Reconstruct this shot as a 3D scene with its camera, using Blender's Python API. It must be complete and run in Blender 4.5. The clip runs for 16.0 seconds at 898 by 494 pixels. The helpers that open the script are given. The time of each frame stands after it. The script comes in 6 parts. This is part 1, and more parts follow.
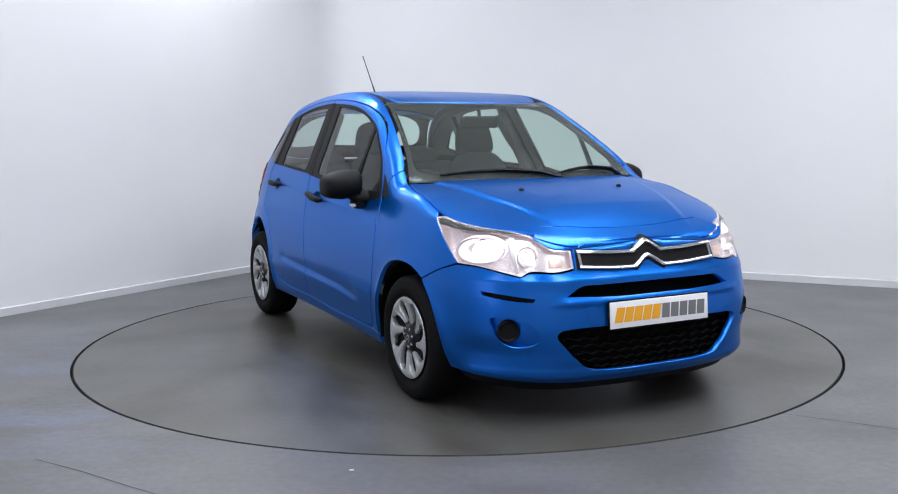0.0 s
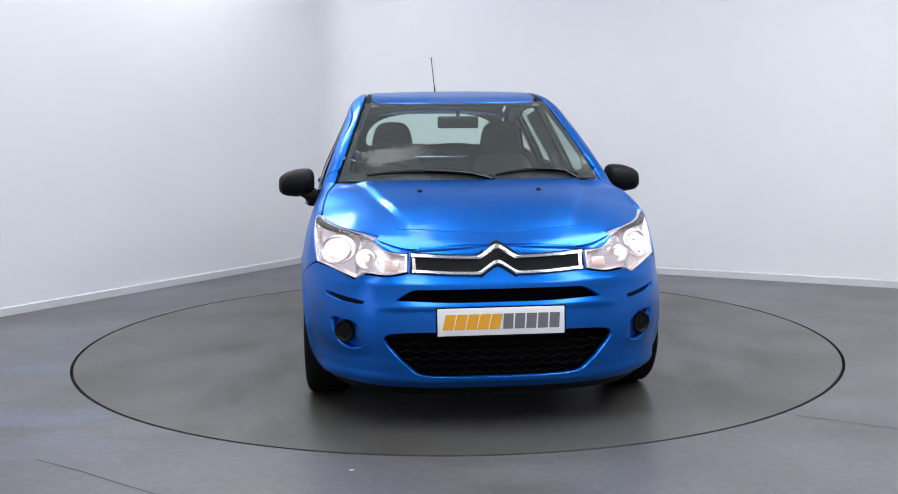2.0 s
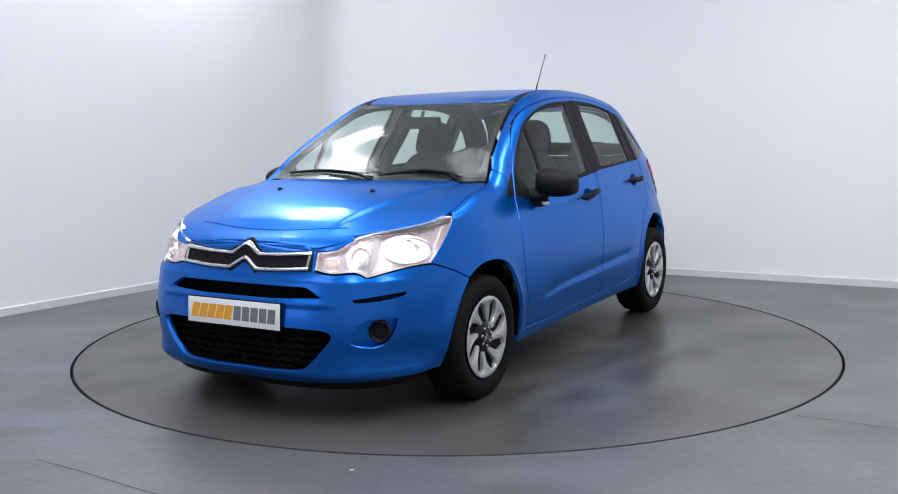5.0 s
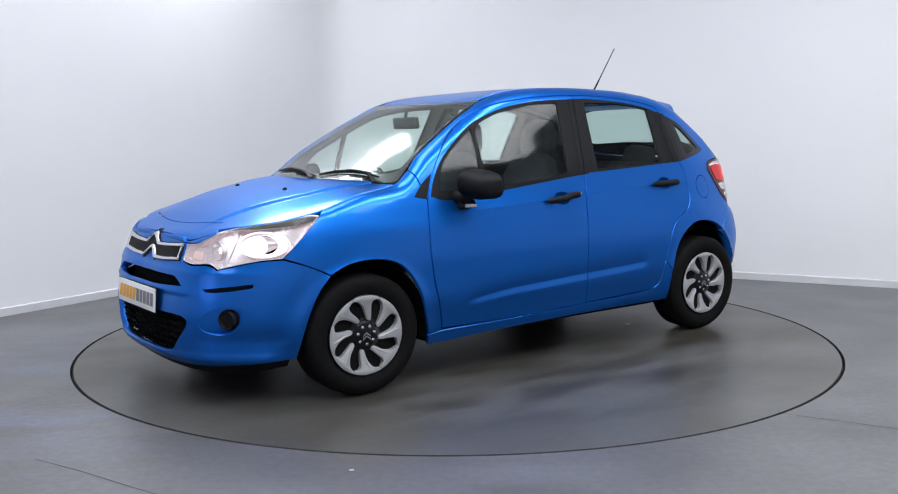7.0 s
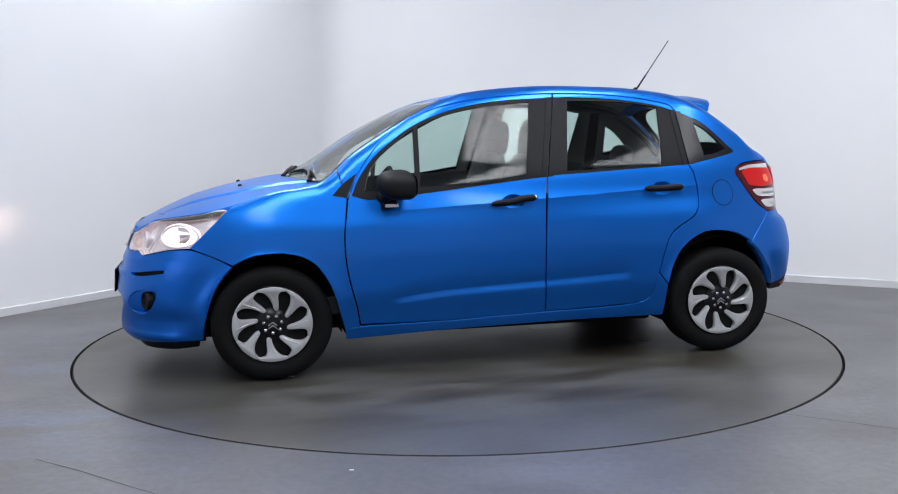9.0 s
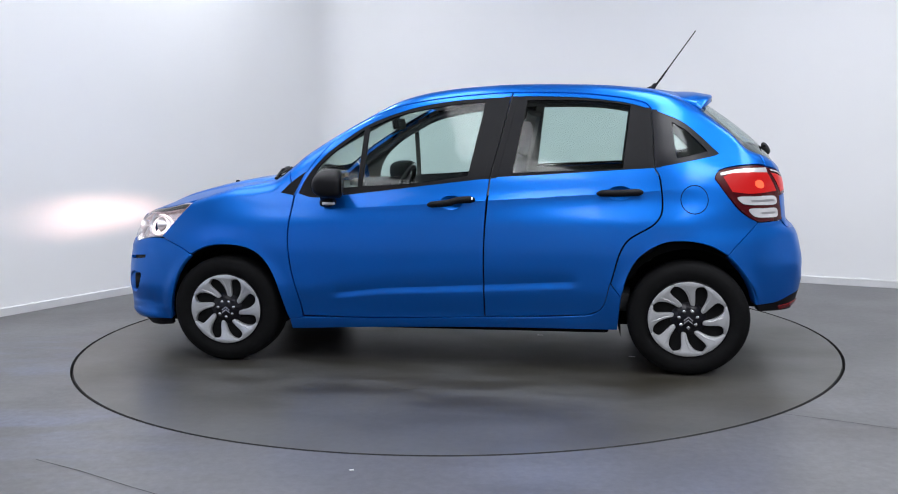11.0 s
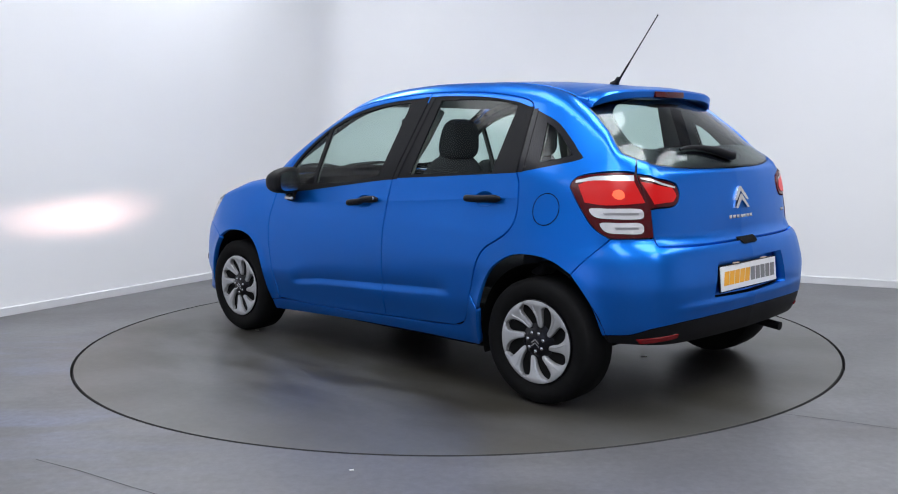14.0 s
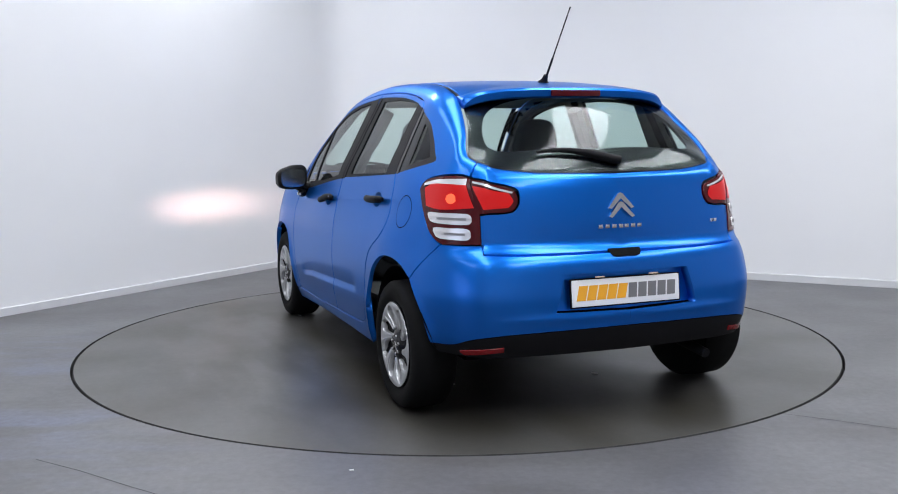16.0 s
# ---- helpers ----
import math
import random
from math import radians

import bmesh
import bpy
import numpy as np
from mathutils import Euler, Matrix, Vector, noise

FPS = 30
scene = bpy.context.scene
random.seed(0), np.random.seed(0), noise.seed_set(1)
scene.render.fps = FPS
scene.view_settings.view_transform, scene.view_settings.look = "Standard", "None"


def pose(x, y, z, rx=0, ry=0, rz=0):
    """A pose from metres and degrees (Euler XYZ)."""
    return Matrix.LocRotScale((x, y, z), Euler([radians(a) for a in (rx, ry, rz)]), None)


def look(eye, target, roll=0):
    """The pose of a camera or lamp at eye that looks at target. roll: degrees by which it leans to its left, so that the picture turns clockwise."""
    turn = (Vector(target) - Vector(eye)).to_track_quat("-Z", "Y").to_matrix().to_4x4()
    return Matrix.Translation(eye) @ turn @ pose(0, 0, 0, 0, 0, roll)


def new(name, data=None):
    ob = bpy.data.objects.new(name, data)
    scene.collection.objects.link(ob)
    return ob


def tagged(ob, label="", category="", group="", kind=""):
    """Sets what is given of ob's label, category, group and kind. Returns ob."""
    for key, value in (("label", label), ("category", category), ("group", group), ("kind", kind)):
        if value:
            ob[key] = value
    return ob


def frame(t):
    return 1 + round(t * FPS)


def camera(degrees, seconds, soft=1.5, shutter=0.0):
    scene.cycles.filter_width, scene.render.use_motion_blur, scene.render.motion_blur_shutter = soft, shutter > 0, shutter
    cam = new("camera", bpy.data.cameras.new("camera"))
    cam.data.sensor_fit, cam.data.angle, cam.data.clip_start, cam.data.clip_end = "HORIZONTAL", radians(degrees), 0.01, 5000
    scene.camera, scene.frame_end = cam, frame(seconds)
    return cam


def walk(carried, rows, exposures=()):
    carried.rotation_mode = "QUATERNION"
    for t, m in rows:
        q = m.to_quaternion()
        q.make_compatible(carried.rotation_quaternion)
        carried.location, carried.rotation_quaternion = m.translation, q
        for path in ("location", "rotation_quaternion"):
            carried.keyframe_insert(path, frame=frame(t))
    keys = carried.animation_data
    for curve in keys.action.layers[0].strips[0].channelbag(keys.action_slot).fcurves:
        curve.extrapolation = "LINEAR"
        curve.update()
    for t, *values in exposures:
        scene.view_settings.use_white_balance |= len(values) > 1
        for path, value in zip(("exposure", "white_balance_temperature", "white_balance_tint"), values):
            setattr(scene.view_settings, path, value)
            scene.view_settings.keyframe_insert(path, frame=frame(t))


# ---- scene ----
cam = camera(50.85, 16.0, soft=1.05)
EYE = pose(0, -5.705, 1.2184, 0, 0, 0.382) @ pose(0, 0, 0, 90 - 6.698) @ pose(0, 0, 0, 0, 0, -0.67)
walk(cam, [(0.0, EYE), (16.0, EYE)], exposures=[(0.0, 0.2), (16.0, 0.2)])


# The turntable's heading in degrees: it starts gently, then turns at an even 11.72 degrees a second.
START = [(0.0, -63.5), (0.25, -65.15), (0.5, -67.25), (0.75, -69.9)]
HEADINGS = START + [(0.5 * k, -61.17 - 11.723 * 0.5 * k) for k in range(2, 33)]

# ---------------------------------------------------------------- light
world = bpy.data.worlds.new("world")
scene.world = world
world.use_nodes = True
world.node_tree.nodes["Background"].inputs[0].default_value = (0.75, 0.82, 1.0, 1)
world.node_tree.nodes["Background"].inputs[1].default_value = 0.15
CEILING = 3.9


def area_lamp(name, x, y, z, sx, sy, watts, colour, target):
    data = bpy.data.lights.new(name, "AREA")
    data.shape, data.size, data.size_y, data.energy, data.color = "RECTANGLE", sx, sy, watts, colour
    ob = new(name, data)
    ob.matrix_world = look((x, y, z), target)
    return ob


# x, y, length along y, watts of the ceiling strips
STRIPS = [(-2.7, -0.9, 3.0, 15), (-0.55, -1.4, 3.2, 40), (1.6, -1.4, 3.2, 64), (3.6, -1.6, 3.2, 52), (-1.85, 2.0, 0.8, 40),
          (-0.5, -4.6, 2.8, 50), (2.4, -4.6, 2.8, 60), (-3.4, -4.6, 2.8, 14)]
PANEL = 0.85
TUBE = (0.925, 0.948, 1.0)
for sx_, sy_, sl_, sw_ in STRIPS:
    area_lamp("ceiling_lamp", sx_, sy_, CEILING - 0.13, PANEL, sl_, sw_, TUBE, (sx_, sy_ + 0.0001, 0))
# cool daylight from the left; its window is unseen and added to carry it
area_lamp("side_fill_lamp", -6.36, -6.3, 1.7, 3.1, 2.0, 15, (0.62, 0.74, 1.0), (0, -3.4, 1.2))


# ---------------------------------------------------------------- materials
def mat(name, colour, rough=0.5, metal=0.0, grain=0.0, scale=20.0, bump=0.0, bump_scale=200.0, coat=0.0, coat_rough=0.03, emit=None, power=0.0,
        rough_var=0.0, spec=0.5, edge=None, stain=0.0, stain_scale=1.2, stain_colour=(0.1, 0.1, 0.1)):
    m = bpy.data.materials.new(name)
    m.use_nodes = True
    nt = m.node_tree
    b = nt.nodes["Principled BSDF"]
    b.inputs["Base Color"].default_value = (*colour, 1)
    b.inputs["Roughness"].default_value = rough
    b.inputs["Metallic"].default_value = metal
    b.inputs["Specular IOR Level"].default_value = spec
    b.inputs["Coat Weight"].default_value = coat
    if edge:
        b.inputs["Specular Tint"].default_value = (*edge, 1)
    b.inputs["Coat Roughness"].default_value = coat_rough
    if emit:
        b.inputs["Emission Color"].default_value = (*emit, 1)
        b.inputs["Emission Strength"].default_value = power
    if grain or bump or rough_var or stain:
        tc = nt.nodes.new("ShaderNodeTexCoord")

        def noise_tex(sc, detail=4.0):
            n = nt.nodes.new("ShaderNodeTexNoise")
            n.inputs["Scale"].default_value, n.inputs["Detail"].default_value = sc, detail
            nt.links.new(tc.outputs["Object"], n.inputs["Vector"])
            return n.outputs["Fac"]

        def ramp(fac, lo, hi, a=0.3, z=0.7):
            r = nt.nodes.new("ShaderNodeMapRange")
            r.inputs["From Min"].default_value, r.inputs["From Max"].default_value = a, z
            r.inputs["To Min"].default_value, r.inputs["To Max"].default_value = lo, hi
            nt.links.new(fac, r.inputs["Value"])
            return r.outputs["Result"]

        colour_out = None
        if grain:
            h = nt.nodes.new("ShaderNodeHueSaturation")
            h.inputs["Color"].default_value = (*colour, 1)
            nt.links.new(ramp(noise_tex(scale, 6.0), 1 - grain, 1 + grain), h.inputs["Value"])
            colour_out = h.outputs["Color"]
        if stain:
            mx = nt.nodes.new("ShaderNodeMix")
            mx.data_type = "RGBA"
            mx.inputs["A"].default_value, mx.inputs["B"].default_value = (*colour, 1), (*stain_colour, 1)
            if colour_out:
                nt.links.new(colour_out, mx.inputs["A"])
            nt.links.new(ramp(noise_tex(stain_scale, 3.0), 0, stain, 0.46, 0.74), mx.inputs["Factor"])
            colour_out = mx.outputs["Result"]
        if colour_out:
            nt.links.new(colour_out, b.inputs["Base Color"])
        if rough_var:
            nt.links.new(ramp(noise_tex(scale * 0.35 + 0.8, 3.0), rough - rough_var, rough + rough_var), b.inputs["Roughness"])
        if bump:
            bp = nt.nodes.new("ShaderNodeBump")
            bp.inputs["Strength"].default_value, bp.inputs["Distance"].default_value = bump, 0.002
            nt.links.new(noise_tex(bump_scale), bp.inputs["Height"])
            nt.links.new(bp.outputs["Normal"], b.inputs["Normal"])
    return m


def glass(name, colour, rough=0.0, clear=0.85, ior=1.45, haze=0.0):
    """A thin pane: tinted see-through with a real surface gloss, and a pale haze mixed in for reflected ceiling light.
    """
    m = bpy.data.materials.new(name)
    m.use_nodes = True
    nt = m.node_tree
    nt.nodes.remove(nt.nodes["Principled BSDF"])
    tr = nt.nodes.new("ShaderNodeBsdfTransparent")
    tr.inputs["Color"].default_value = (*[c * clear for c in colour], 1)
    gl = nt.nodes.new("ShaderNodeBsdfGlossy")
    gl.inputs["Roughness"].default_value = rough
    lw = nt.nodes.new("ShaderNodeLayerWeight")
    lw.inputs["Blend"].default_value = 0.5
    pw = nt.nodes.new("ShaderNodeMath")
    pw.operation = "POWER"
    pw.inputs[1].default_value = 5.0
    nt.links.new(lw.outputs["Facing"], pw.inputs[0])
    fr = nt.nodes.new("ShaderNodeMath")
    fr.operation, fr.use_clamp = "MULTIPLY_ADD", True
    fr.inputs[1].default_value, fr.inputs[2].default_value = 0.9, (ior - 1) ** 2 / (ior + 1) ** 2 * 0.85
    nt.links.new(pw.outputs[0], fr.inputs[0])
    mx = nt.nodes.new("ShaderNodeMixShader")
    nt.links.new(fr.outputs[0], mx.inputs[0])
    body = tr.outputs[0]
    if haze:
        haze_bsdf = nt.nodes.new("ShaderNodeBsdfDiffuse")
        haze_bsdf.inputs["Color"].default_value = (0.60, 0.66, 0.62, 1)
        veil = nt.nodes.new("ShaderNodeMixShader")
        veil.inputs[0].default_value = haze
        nt.links.new(body, veil.inputs[1])
        nt.links.new(haze_bsdf.outputs[0], veil.inputs[2])
        body = veil.outputs[0]
    nt.links.new(body, mx.inputs[1])
    nt.links.new(gl.outputs[0], mx.inputs[2])
    nt.links.new(mx.outputs[0], nt.nodes["Material Output"].inputs["Surface"])
    return m


WALL = mat("wall_paint", (0.76, 0.765, 0.775), 0.65, grain=0.015, scale=1.2, bump=0.05, bump_scale=90, spec=0.25)
CEIL = mat("ceiling_paint", (0.8, 0.8, 0.79), 0.8, grain=0.02, scale=3)
SKIRT = mat("skirting_paint", (0.6, 0.605, 0.62), 0.5, grain=0.03, scale=5)
FLOOR = mat("painted_concrete", (0.088, 0.087, 0.092), 0.36, grain=0.08, scale=1.6, rough_var=0.05, stain=0.9, stain_scale=0.9,
            stain_colour=(0.13, 0.131, 0.14), spec=0.45)
DISC = mat("turntable_paint", (0.072, 0.071, 0.069), 0.36, grain=0.06, scale=1.8, rough_var=0.05, stain=0.8, stain_scale=1.3,
           stain_colour=(0.045, 0.040, 0.030), spec=0.5)
# gap walls and pit coloured near-black, shade put into the colour
GAP = mat("gap_shade_black", (0.008, 0.008, 0.008), 0.8)
STRIP_GLOW = mat("strip_diffuser", (0.9, 0.9, 0.88), 0.5, emit=TUBE, power=2.6)
STRIP_BODY = mat("strip_body", (0.75, 0.75, 0.75), 0.4)
WINDOW_GLOW = mat("unseen_window_glow", (0.8, 0.85, 0.95), 0.4, emit=(0.62, 0.74, 1.0), power=1.0)
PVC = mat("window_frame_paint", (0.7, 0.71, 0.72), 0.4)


def marks(m, colour, amount, stretch, turn, lo, hi, reach, detail=5.0):
    """Lays streaky tones over a material: noise drawn out along one way, kept to a soft patch (x, y, half sizes)."""
    nt = m.node_tree
    b = nt.nodes["Principled BSDF"]
    was = b.inputs["Base Color"].links[0].from_socket
    tc = nt.nodes.new("ShaderNodeTexCoord")
    mp = nt.nodes.new("ShaderNodeMapping")
    mp.inputs["Rotation"].default_value = (0, 0, radians(turn))
    mp.inputs["Scale"].default_value = (*stretch, 1)
    nt.links.new(tc.outputs["Object"], mp.inputs["Vector"])
    no = nt.nodes.new("ShaderNodeTexNoise")
    no.inputs["Scale"].default_value, no.inputs["Detail"].default_value, no.inputs["Distortion"].default_value = 1.0, detail, 0.4
    nt.links.new(mp.outputs[0], no.inputs["Vector"])
    pl = nt.nodes.new("ShaderNodeMapping")
    pl.vector_type = "TEXTURE"
    pl.inputs["Location"].default_value, pl.inputs["Scale"].default_value = (reach[0], reach[1], 0), (reach[2], reach[3], 1)
    nt.links.new(tc.outputs["Object"], pl.inputs["Vector"])
    ln = nt.nodes.new("ShaderNodeVectorMath")
    ln.operation = "LENGTH"
    nt.links.new(pl.outputs[0], ln.inputs[0])
    edge = nt.nodes.new("ShaderNodeMapRange")
    edge.inputs["From Min"].default_value, edge.inputs["From Max"].default_value = 0.55, 1.1
    edge.inputs["To Min"].default_value, edge.inputs["To Max"].default_value = amount, 0.0
    nt.links.new(ln.outputs["Value"], edge.inputs["Value"])
    st = nt.nodes.new("ShaderNodeMapRange")
    st.interpolation_type = "SMOOTHSTEP"
    st.inputs["From Min"].default_value, st.inputs["From Max"].default_value = lo, hi
    nt.links.new(no.outputs["Fac"], st.inputs["Value"])
    mul = nt.nodes.new("ShaderNodeMath")
    mul.operation = "MULTIPLY"
    nt.links.new(edge.outputs[0], mul.inputs[0])
    nt.links.new(st.outputs[0], mul.inputs[1])
    mx = nt.nodes.new("ShaderNodeMix")
    mx.data_type = "RGBA"
    mx.inputs["B"].default_value = (*colour, 1)
    nt.links.new(mul.outputs[0], mx.inputs["Factor"])
    nt.links.new(was, mx.inputs["A"])
    nt.links.new(mx.outputs["Result"], b.inputs["Base Color"])


# pale floor scuffs, their bluish tint standing in for the window's reflection
marks(FLOOR, (0.118, 0.130, 0.185), 0.85, (1.5, 4.6), -16, 0.42, 0.70, (-3.0, -1.6, 2.2, 2.2))
marks(FLOOR, (0.055, 0.05, 0.045), 0.5, (0.8, 3.0), -70, 0.52, 0.72, (-1.5, -1.5, 4.0, 4.0))
# brown oily tyre tracks on the disc, darkened for the shade beside the car too
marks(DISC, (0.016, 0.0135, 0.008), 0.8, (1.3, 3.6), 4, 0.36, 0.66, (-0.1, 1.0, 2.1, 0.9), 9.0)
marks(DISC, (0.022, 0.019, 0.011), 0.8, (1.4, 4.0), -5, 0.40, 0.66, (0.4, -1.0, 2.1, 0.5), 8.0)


# brownish patch, mostly shade under the car's rear put into the disc's colour
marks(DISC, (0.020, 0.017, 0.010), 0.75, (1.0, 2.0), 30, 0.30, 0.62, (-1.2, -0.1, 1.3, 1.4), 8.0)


def grit(m, amount, scale, bump):
    """Fine speckle in the colour and a fine relief, as on rolled floor paint."""
    nt = m.node_tree
    b = nt.nodes["Principled BSDF"]
    was = b.inputs["Base Color"].links[0].from_socket
    tc = nt.nodes.new("ShaderNodeTexCoord")
    no = nt.nodes.new("ShaderNodeTexNoise")
    no.inputs["Scale"].default_value, no.inputs["Detail"].default_value, no.inputs["Roughness"].default_value = scale, 6.0, 0.7
    nt.links.new(tc.outputs["Object"], no.inputs["Vector"])
    mr = nt.nodes.new("ShaderNodeMapRange")
    mr.inputs["From Min"].default_value, mr.inputs["From Max"].default_value = 0.3, 0.7
    mr.inputs["To Min"].default_value, mr.inputs["To Max"].default_value = 1 - amount, 1 + amount
    nt.links.new(no.outputs["Fac"], mr.inputs["Value"])
    hs = nt.nodes.new("ShaderNodeHueSaturation")
    nt.links.new(was, hs.inputs["Color"])
    nt.links.new(mr.outputs["Result"], hs.inputs["Value"])
    nt.links.new(hs.outputs["Color"], b.inputs["Base Color"])
    bp = nt.nodes.new("ShaderNodeBump")
    bp.inputs["Strength"].default_value, bp.inputs["Distance"].default_value = bump, 0.002
    nt.links.new(no.outputs["Fac"], bp.inputs["Height"])
    nt.links.new(bp.outputs["Normal"], b.inputs["Normal"])


grit(FLOOR, 0.22, 26.0, 0.12)
grit(DISC, 0.16, 26.0, 0.10)

# ---------------------------------------------------------------- mesh helpers
def mesh_of(name, verts, faces, material, smooth=False):
    me = bpy.data.meshes.new(name)
    me.from_pydata([tuple(v) for v in verts], [], faces)
    for m in (material if isinstance(material, (list, tuple)) else [material]):
        me.materials.append(m)
    if smooth:
        me.polygons.foreach_set("use_smooth", [True] * len(me.polygons))
    me.update()
    return me


def part(name, me, parent=None, label=""):
    ob = new(name, me)
    if parent:
        ob.parent = parent
    return tagged(ob, label)


def bm_mesh(name, bm, material, smooth=True):
    me = bpy.data.meshes.new(name)
    bm.normal_update()
    bm.to_mesh(me)
    bm.free()
    for m in (material if isinstance(material, (list, tuple)) else [material]):
        me.materials.append(m)
    if smooth:
        me.polygons.foreach_set("use_smooth", [True] * len(me.polygons))
        me.set_sharp_from_angle(angle=radians(38))
    return me


def box_bm(x0, x1, y0, y1, z0, z1, bevel=0.0, seg=2, bm=None):
    bm = bm or bmesh.new()
    vs = bmesh.ops.create_cube(bm, size=1.0, matrix=Matrix.Translation(((x0 + x1) / 2, (y0 + y1) / 2, (z0 + z1) / 2)) @ Matrix.Diagonal((x1 - x0, y1 - y0, z1 - z0, 1)))["verts"]
    if bevel:
        es = list({e for v in vs for e in v.link_edges})
        bmesh.ops.bevel(bm, geom=es, offset=bevel, segments=seg, affect="EDGES", profile=0.6)
    return bm


def box(name, x0, x1, y0, y1, z0, z1, material, parent=None, bevel=0.004, label=""):
    return part(name, bm_mesh(name, box_bm(x0, x1, y0, y1, z0, z1, bevel), material), parent, label)


# ---------------------------------------------------------------- the room
CORNER = (-1.15, 4.05)
LEFT_DIR = Vector((-0.529, -0.848, 0)).normalized()
RIGHT_DIR = Vector((0.881, -0.472, 0)).normalized()
LEFT_LEN, RIGHT_LEN, COVE = 10.0, 9.0, 0.35


def wall_path():
    """The plan line of the two walls seen, with a small cove in their corner."""
    c = Vector((*CORNER, 0))
    a, b = c + LEFT_DIR * COVE, c + RIGHT_DIR * COVE
    arc = [a.lerp(c, t).lerp(c.lerp(b, t), t) for t in [k / 12 for k in range(13)]]
    return [c + LEFT_DIR * LEFT_LEN] + arc + [c + RIGHT_DIR * RIGHT_LEN]


def band(name, path, z0, z1, thick, proud, material, bevel=0.0):
    """A wall or skirting that follows the path; proud moves its face into the room."""
    bm = bmesh.new()
    rows = []
    for i, p in enumerate(path):
        d = (path[min(i + 1, len(path) - 1)] - path[max(i - 1, 0)]).normalized()
        n = Vector((d.y, -d.x, 0))
        f, k = p + n * proud, p - n * thick
        prof = [(f, z0), (f, z1 - bevel), (f - n * bevel, z1), (k, z1), (k, z0)]
        rows.append([bm.verts.new((q.x, q.y, z)) for q, z in prof])
    for r, s in zip(rows, rows[1:]):
        for k in range(5):
            bm.faces.new((r[k], s[k], s[(k + 1) % 5], r[(k + 1) % 5]))
    bm.faces.new(rows[0])
    bm.faces.new(rows[-1][::-1])
    bmesh.ops.recalc_face_normals(bm, faces=bm.faces)
    return part(name, bm_mesh(name, bm, material))


PATH = wall_path()
tagged(band("wall_far", PATH, 0, CEILING, 0.15, 0.0, WALL), "white painted studio walls meeting in a coved corner", "wall", kind="structure")
tagged(band("skirting", PATH, 0.0, 0.06, 0.0, 0.014, SKIRT, 0.006), "white painted skirting board along the studio walls", "skirting", kind="structure")
end_left, end_right = PATH[0], PATH[-1]
BACK_Y = -8.2


def near_walls():
    """The walls behind and beside the camera that close the room."""
    pts = [end_right, Vector((end_right.x, BACK_Y, 0)), Vector((end_left.x, BACK_Y, 0)), end_left]
    for a, b in zip(pts, pts[1:]):
        if (b - a).length > 0.05:
            tagged(band("wall_near", [b, a][::-1], 0, CEILING, 0.15, 0.0, WALL), "plain white wall closing the studio", "wall", kind="structure")


near_walls()


def unseen_window(x, y, z, width, height):
    """An unseen window added beside the camera for the cool side light: glowing panes in a painted frame."""
    top = tagged(new("unseen_window_1"), "unseen window added for the cool side light, glowing panes in a pale painted frame", "window", kind="structure")
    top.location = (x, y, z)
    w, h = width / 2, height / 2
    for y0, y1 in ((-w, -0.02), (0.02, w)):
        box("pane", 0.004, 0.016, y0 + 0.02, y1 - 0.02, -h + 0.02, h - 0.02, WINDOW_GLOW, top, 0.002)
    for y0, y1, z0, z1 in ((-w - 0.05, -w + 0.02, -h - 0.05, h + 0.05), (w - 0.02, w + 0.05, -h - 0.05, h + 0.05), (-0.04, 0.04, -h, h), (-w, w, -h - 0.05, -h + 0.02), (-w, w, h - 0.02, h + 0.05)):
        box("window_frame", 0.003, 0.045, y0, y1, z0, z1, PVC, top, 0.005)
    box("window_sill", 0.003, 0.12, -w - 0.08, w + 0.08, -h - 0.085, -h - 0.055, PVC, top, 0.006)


unseen_window(end_left.x, -6.3, 1.7, 3.2, 2.1)
tagged(box("ceiling", end_left.x - 0.3, end_right.x + 0.3, BACK_Y - 0.3, 4.6, CEILING, CEILING + 0.12, CEIL), "white painted studio ceiling", "ceiling", kind="structure")

TABLE_R = 2.208


def floor_mesh():
    """The floor sheet with a round opening for the turntable, and the pit under the gap."""
    bm = bmesh.new()
    n = 192
    ring = [bm.verts.new((TABLE_R * math.cos(2 * math.pi * k / n), TABLE_R * math.sin(2 * math.pi * k / n), 0)) for k in range(n)]
    low = [bm.verts.new((v.co.x, v.co.y, -0.06)) for v in ring]
    outer = []
    for k in range(n):
        a = 2 * math.pi * k / n
        c, s = math.cos(a), math.sin(a)
        reach = min((7.6 if c > 0 else 7.2) / max(abs(c), 1e-6), (4.7 if s > 0 else 8.5) / max(abs(s), 1e-6))
        outer.append(bm.verts.new((c * reach, s * reach, 0)))
    for k in range(n):
        j = (k + 1) % n
        bm.faces.new((ring[k], outer[k], outer[j], ring[j]))
        bm.faces.new((low[k], ring[k], ring[j], low[j])).material_index = 1
    return bm_mesh("floor", bm, [FLOOR, GAP], smooth=False)


tagged(part("floor", floor_mesh()), "grey painted concrete floor, scuffed and slightly glossy, with a bluish reflection in its colour", "floor", kind="structure")
pit = bmesh.new()
bmesh.ops.create_circle(pit, cap_ends=True, segments=96, radius=TABLE_R + 0.1, matrix=Matrix.Translation((0, 0, -0.058)))
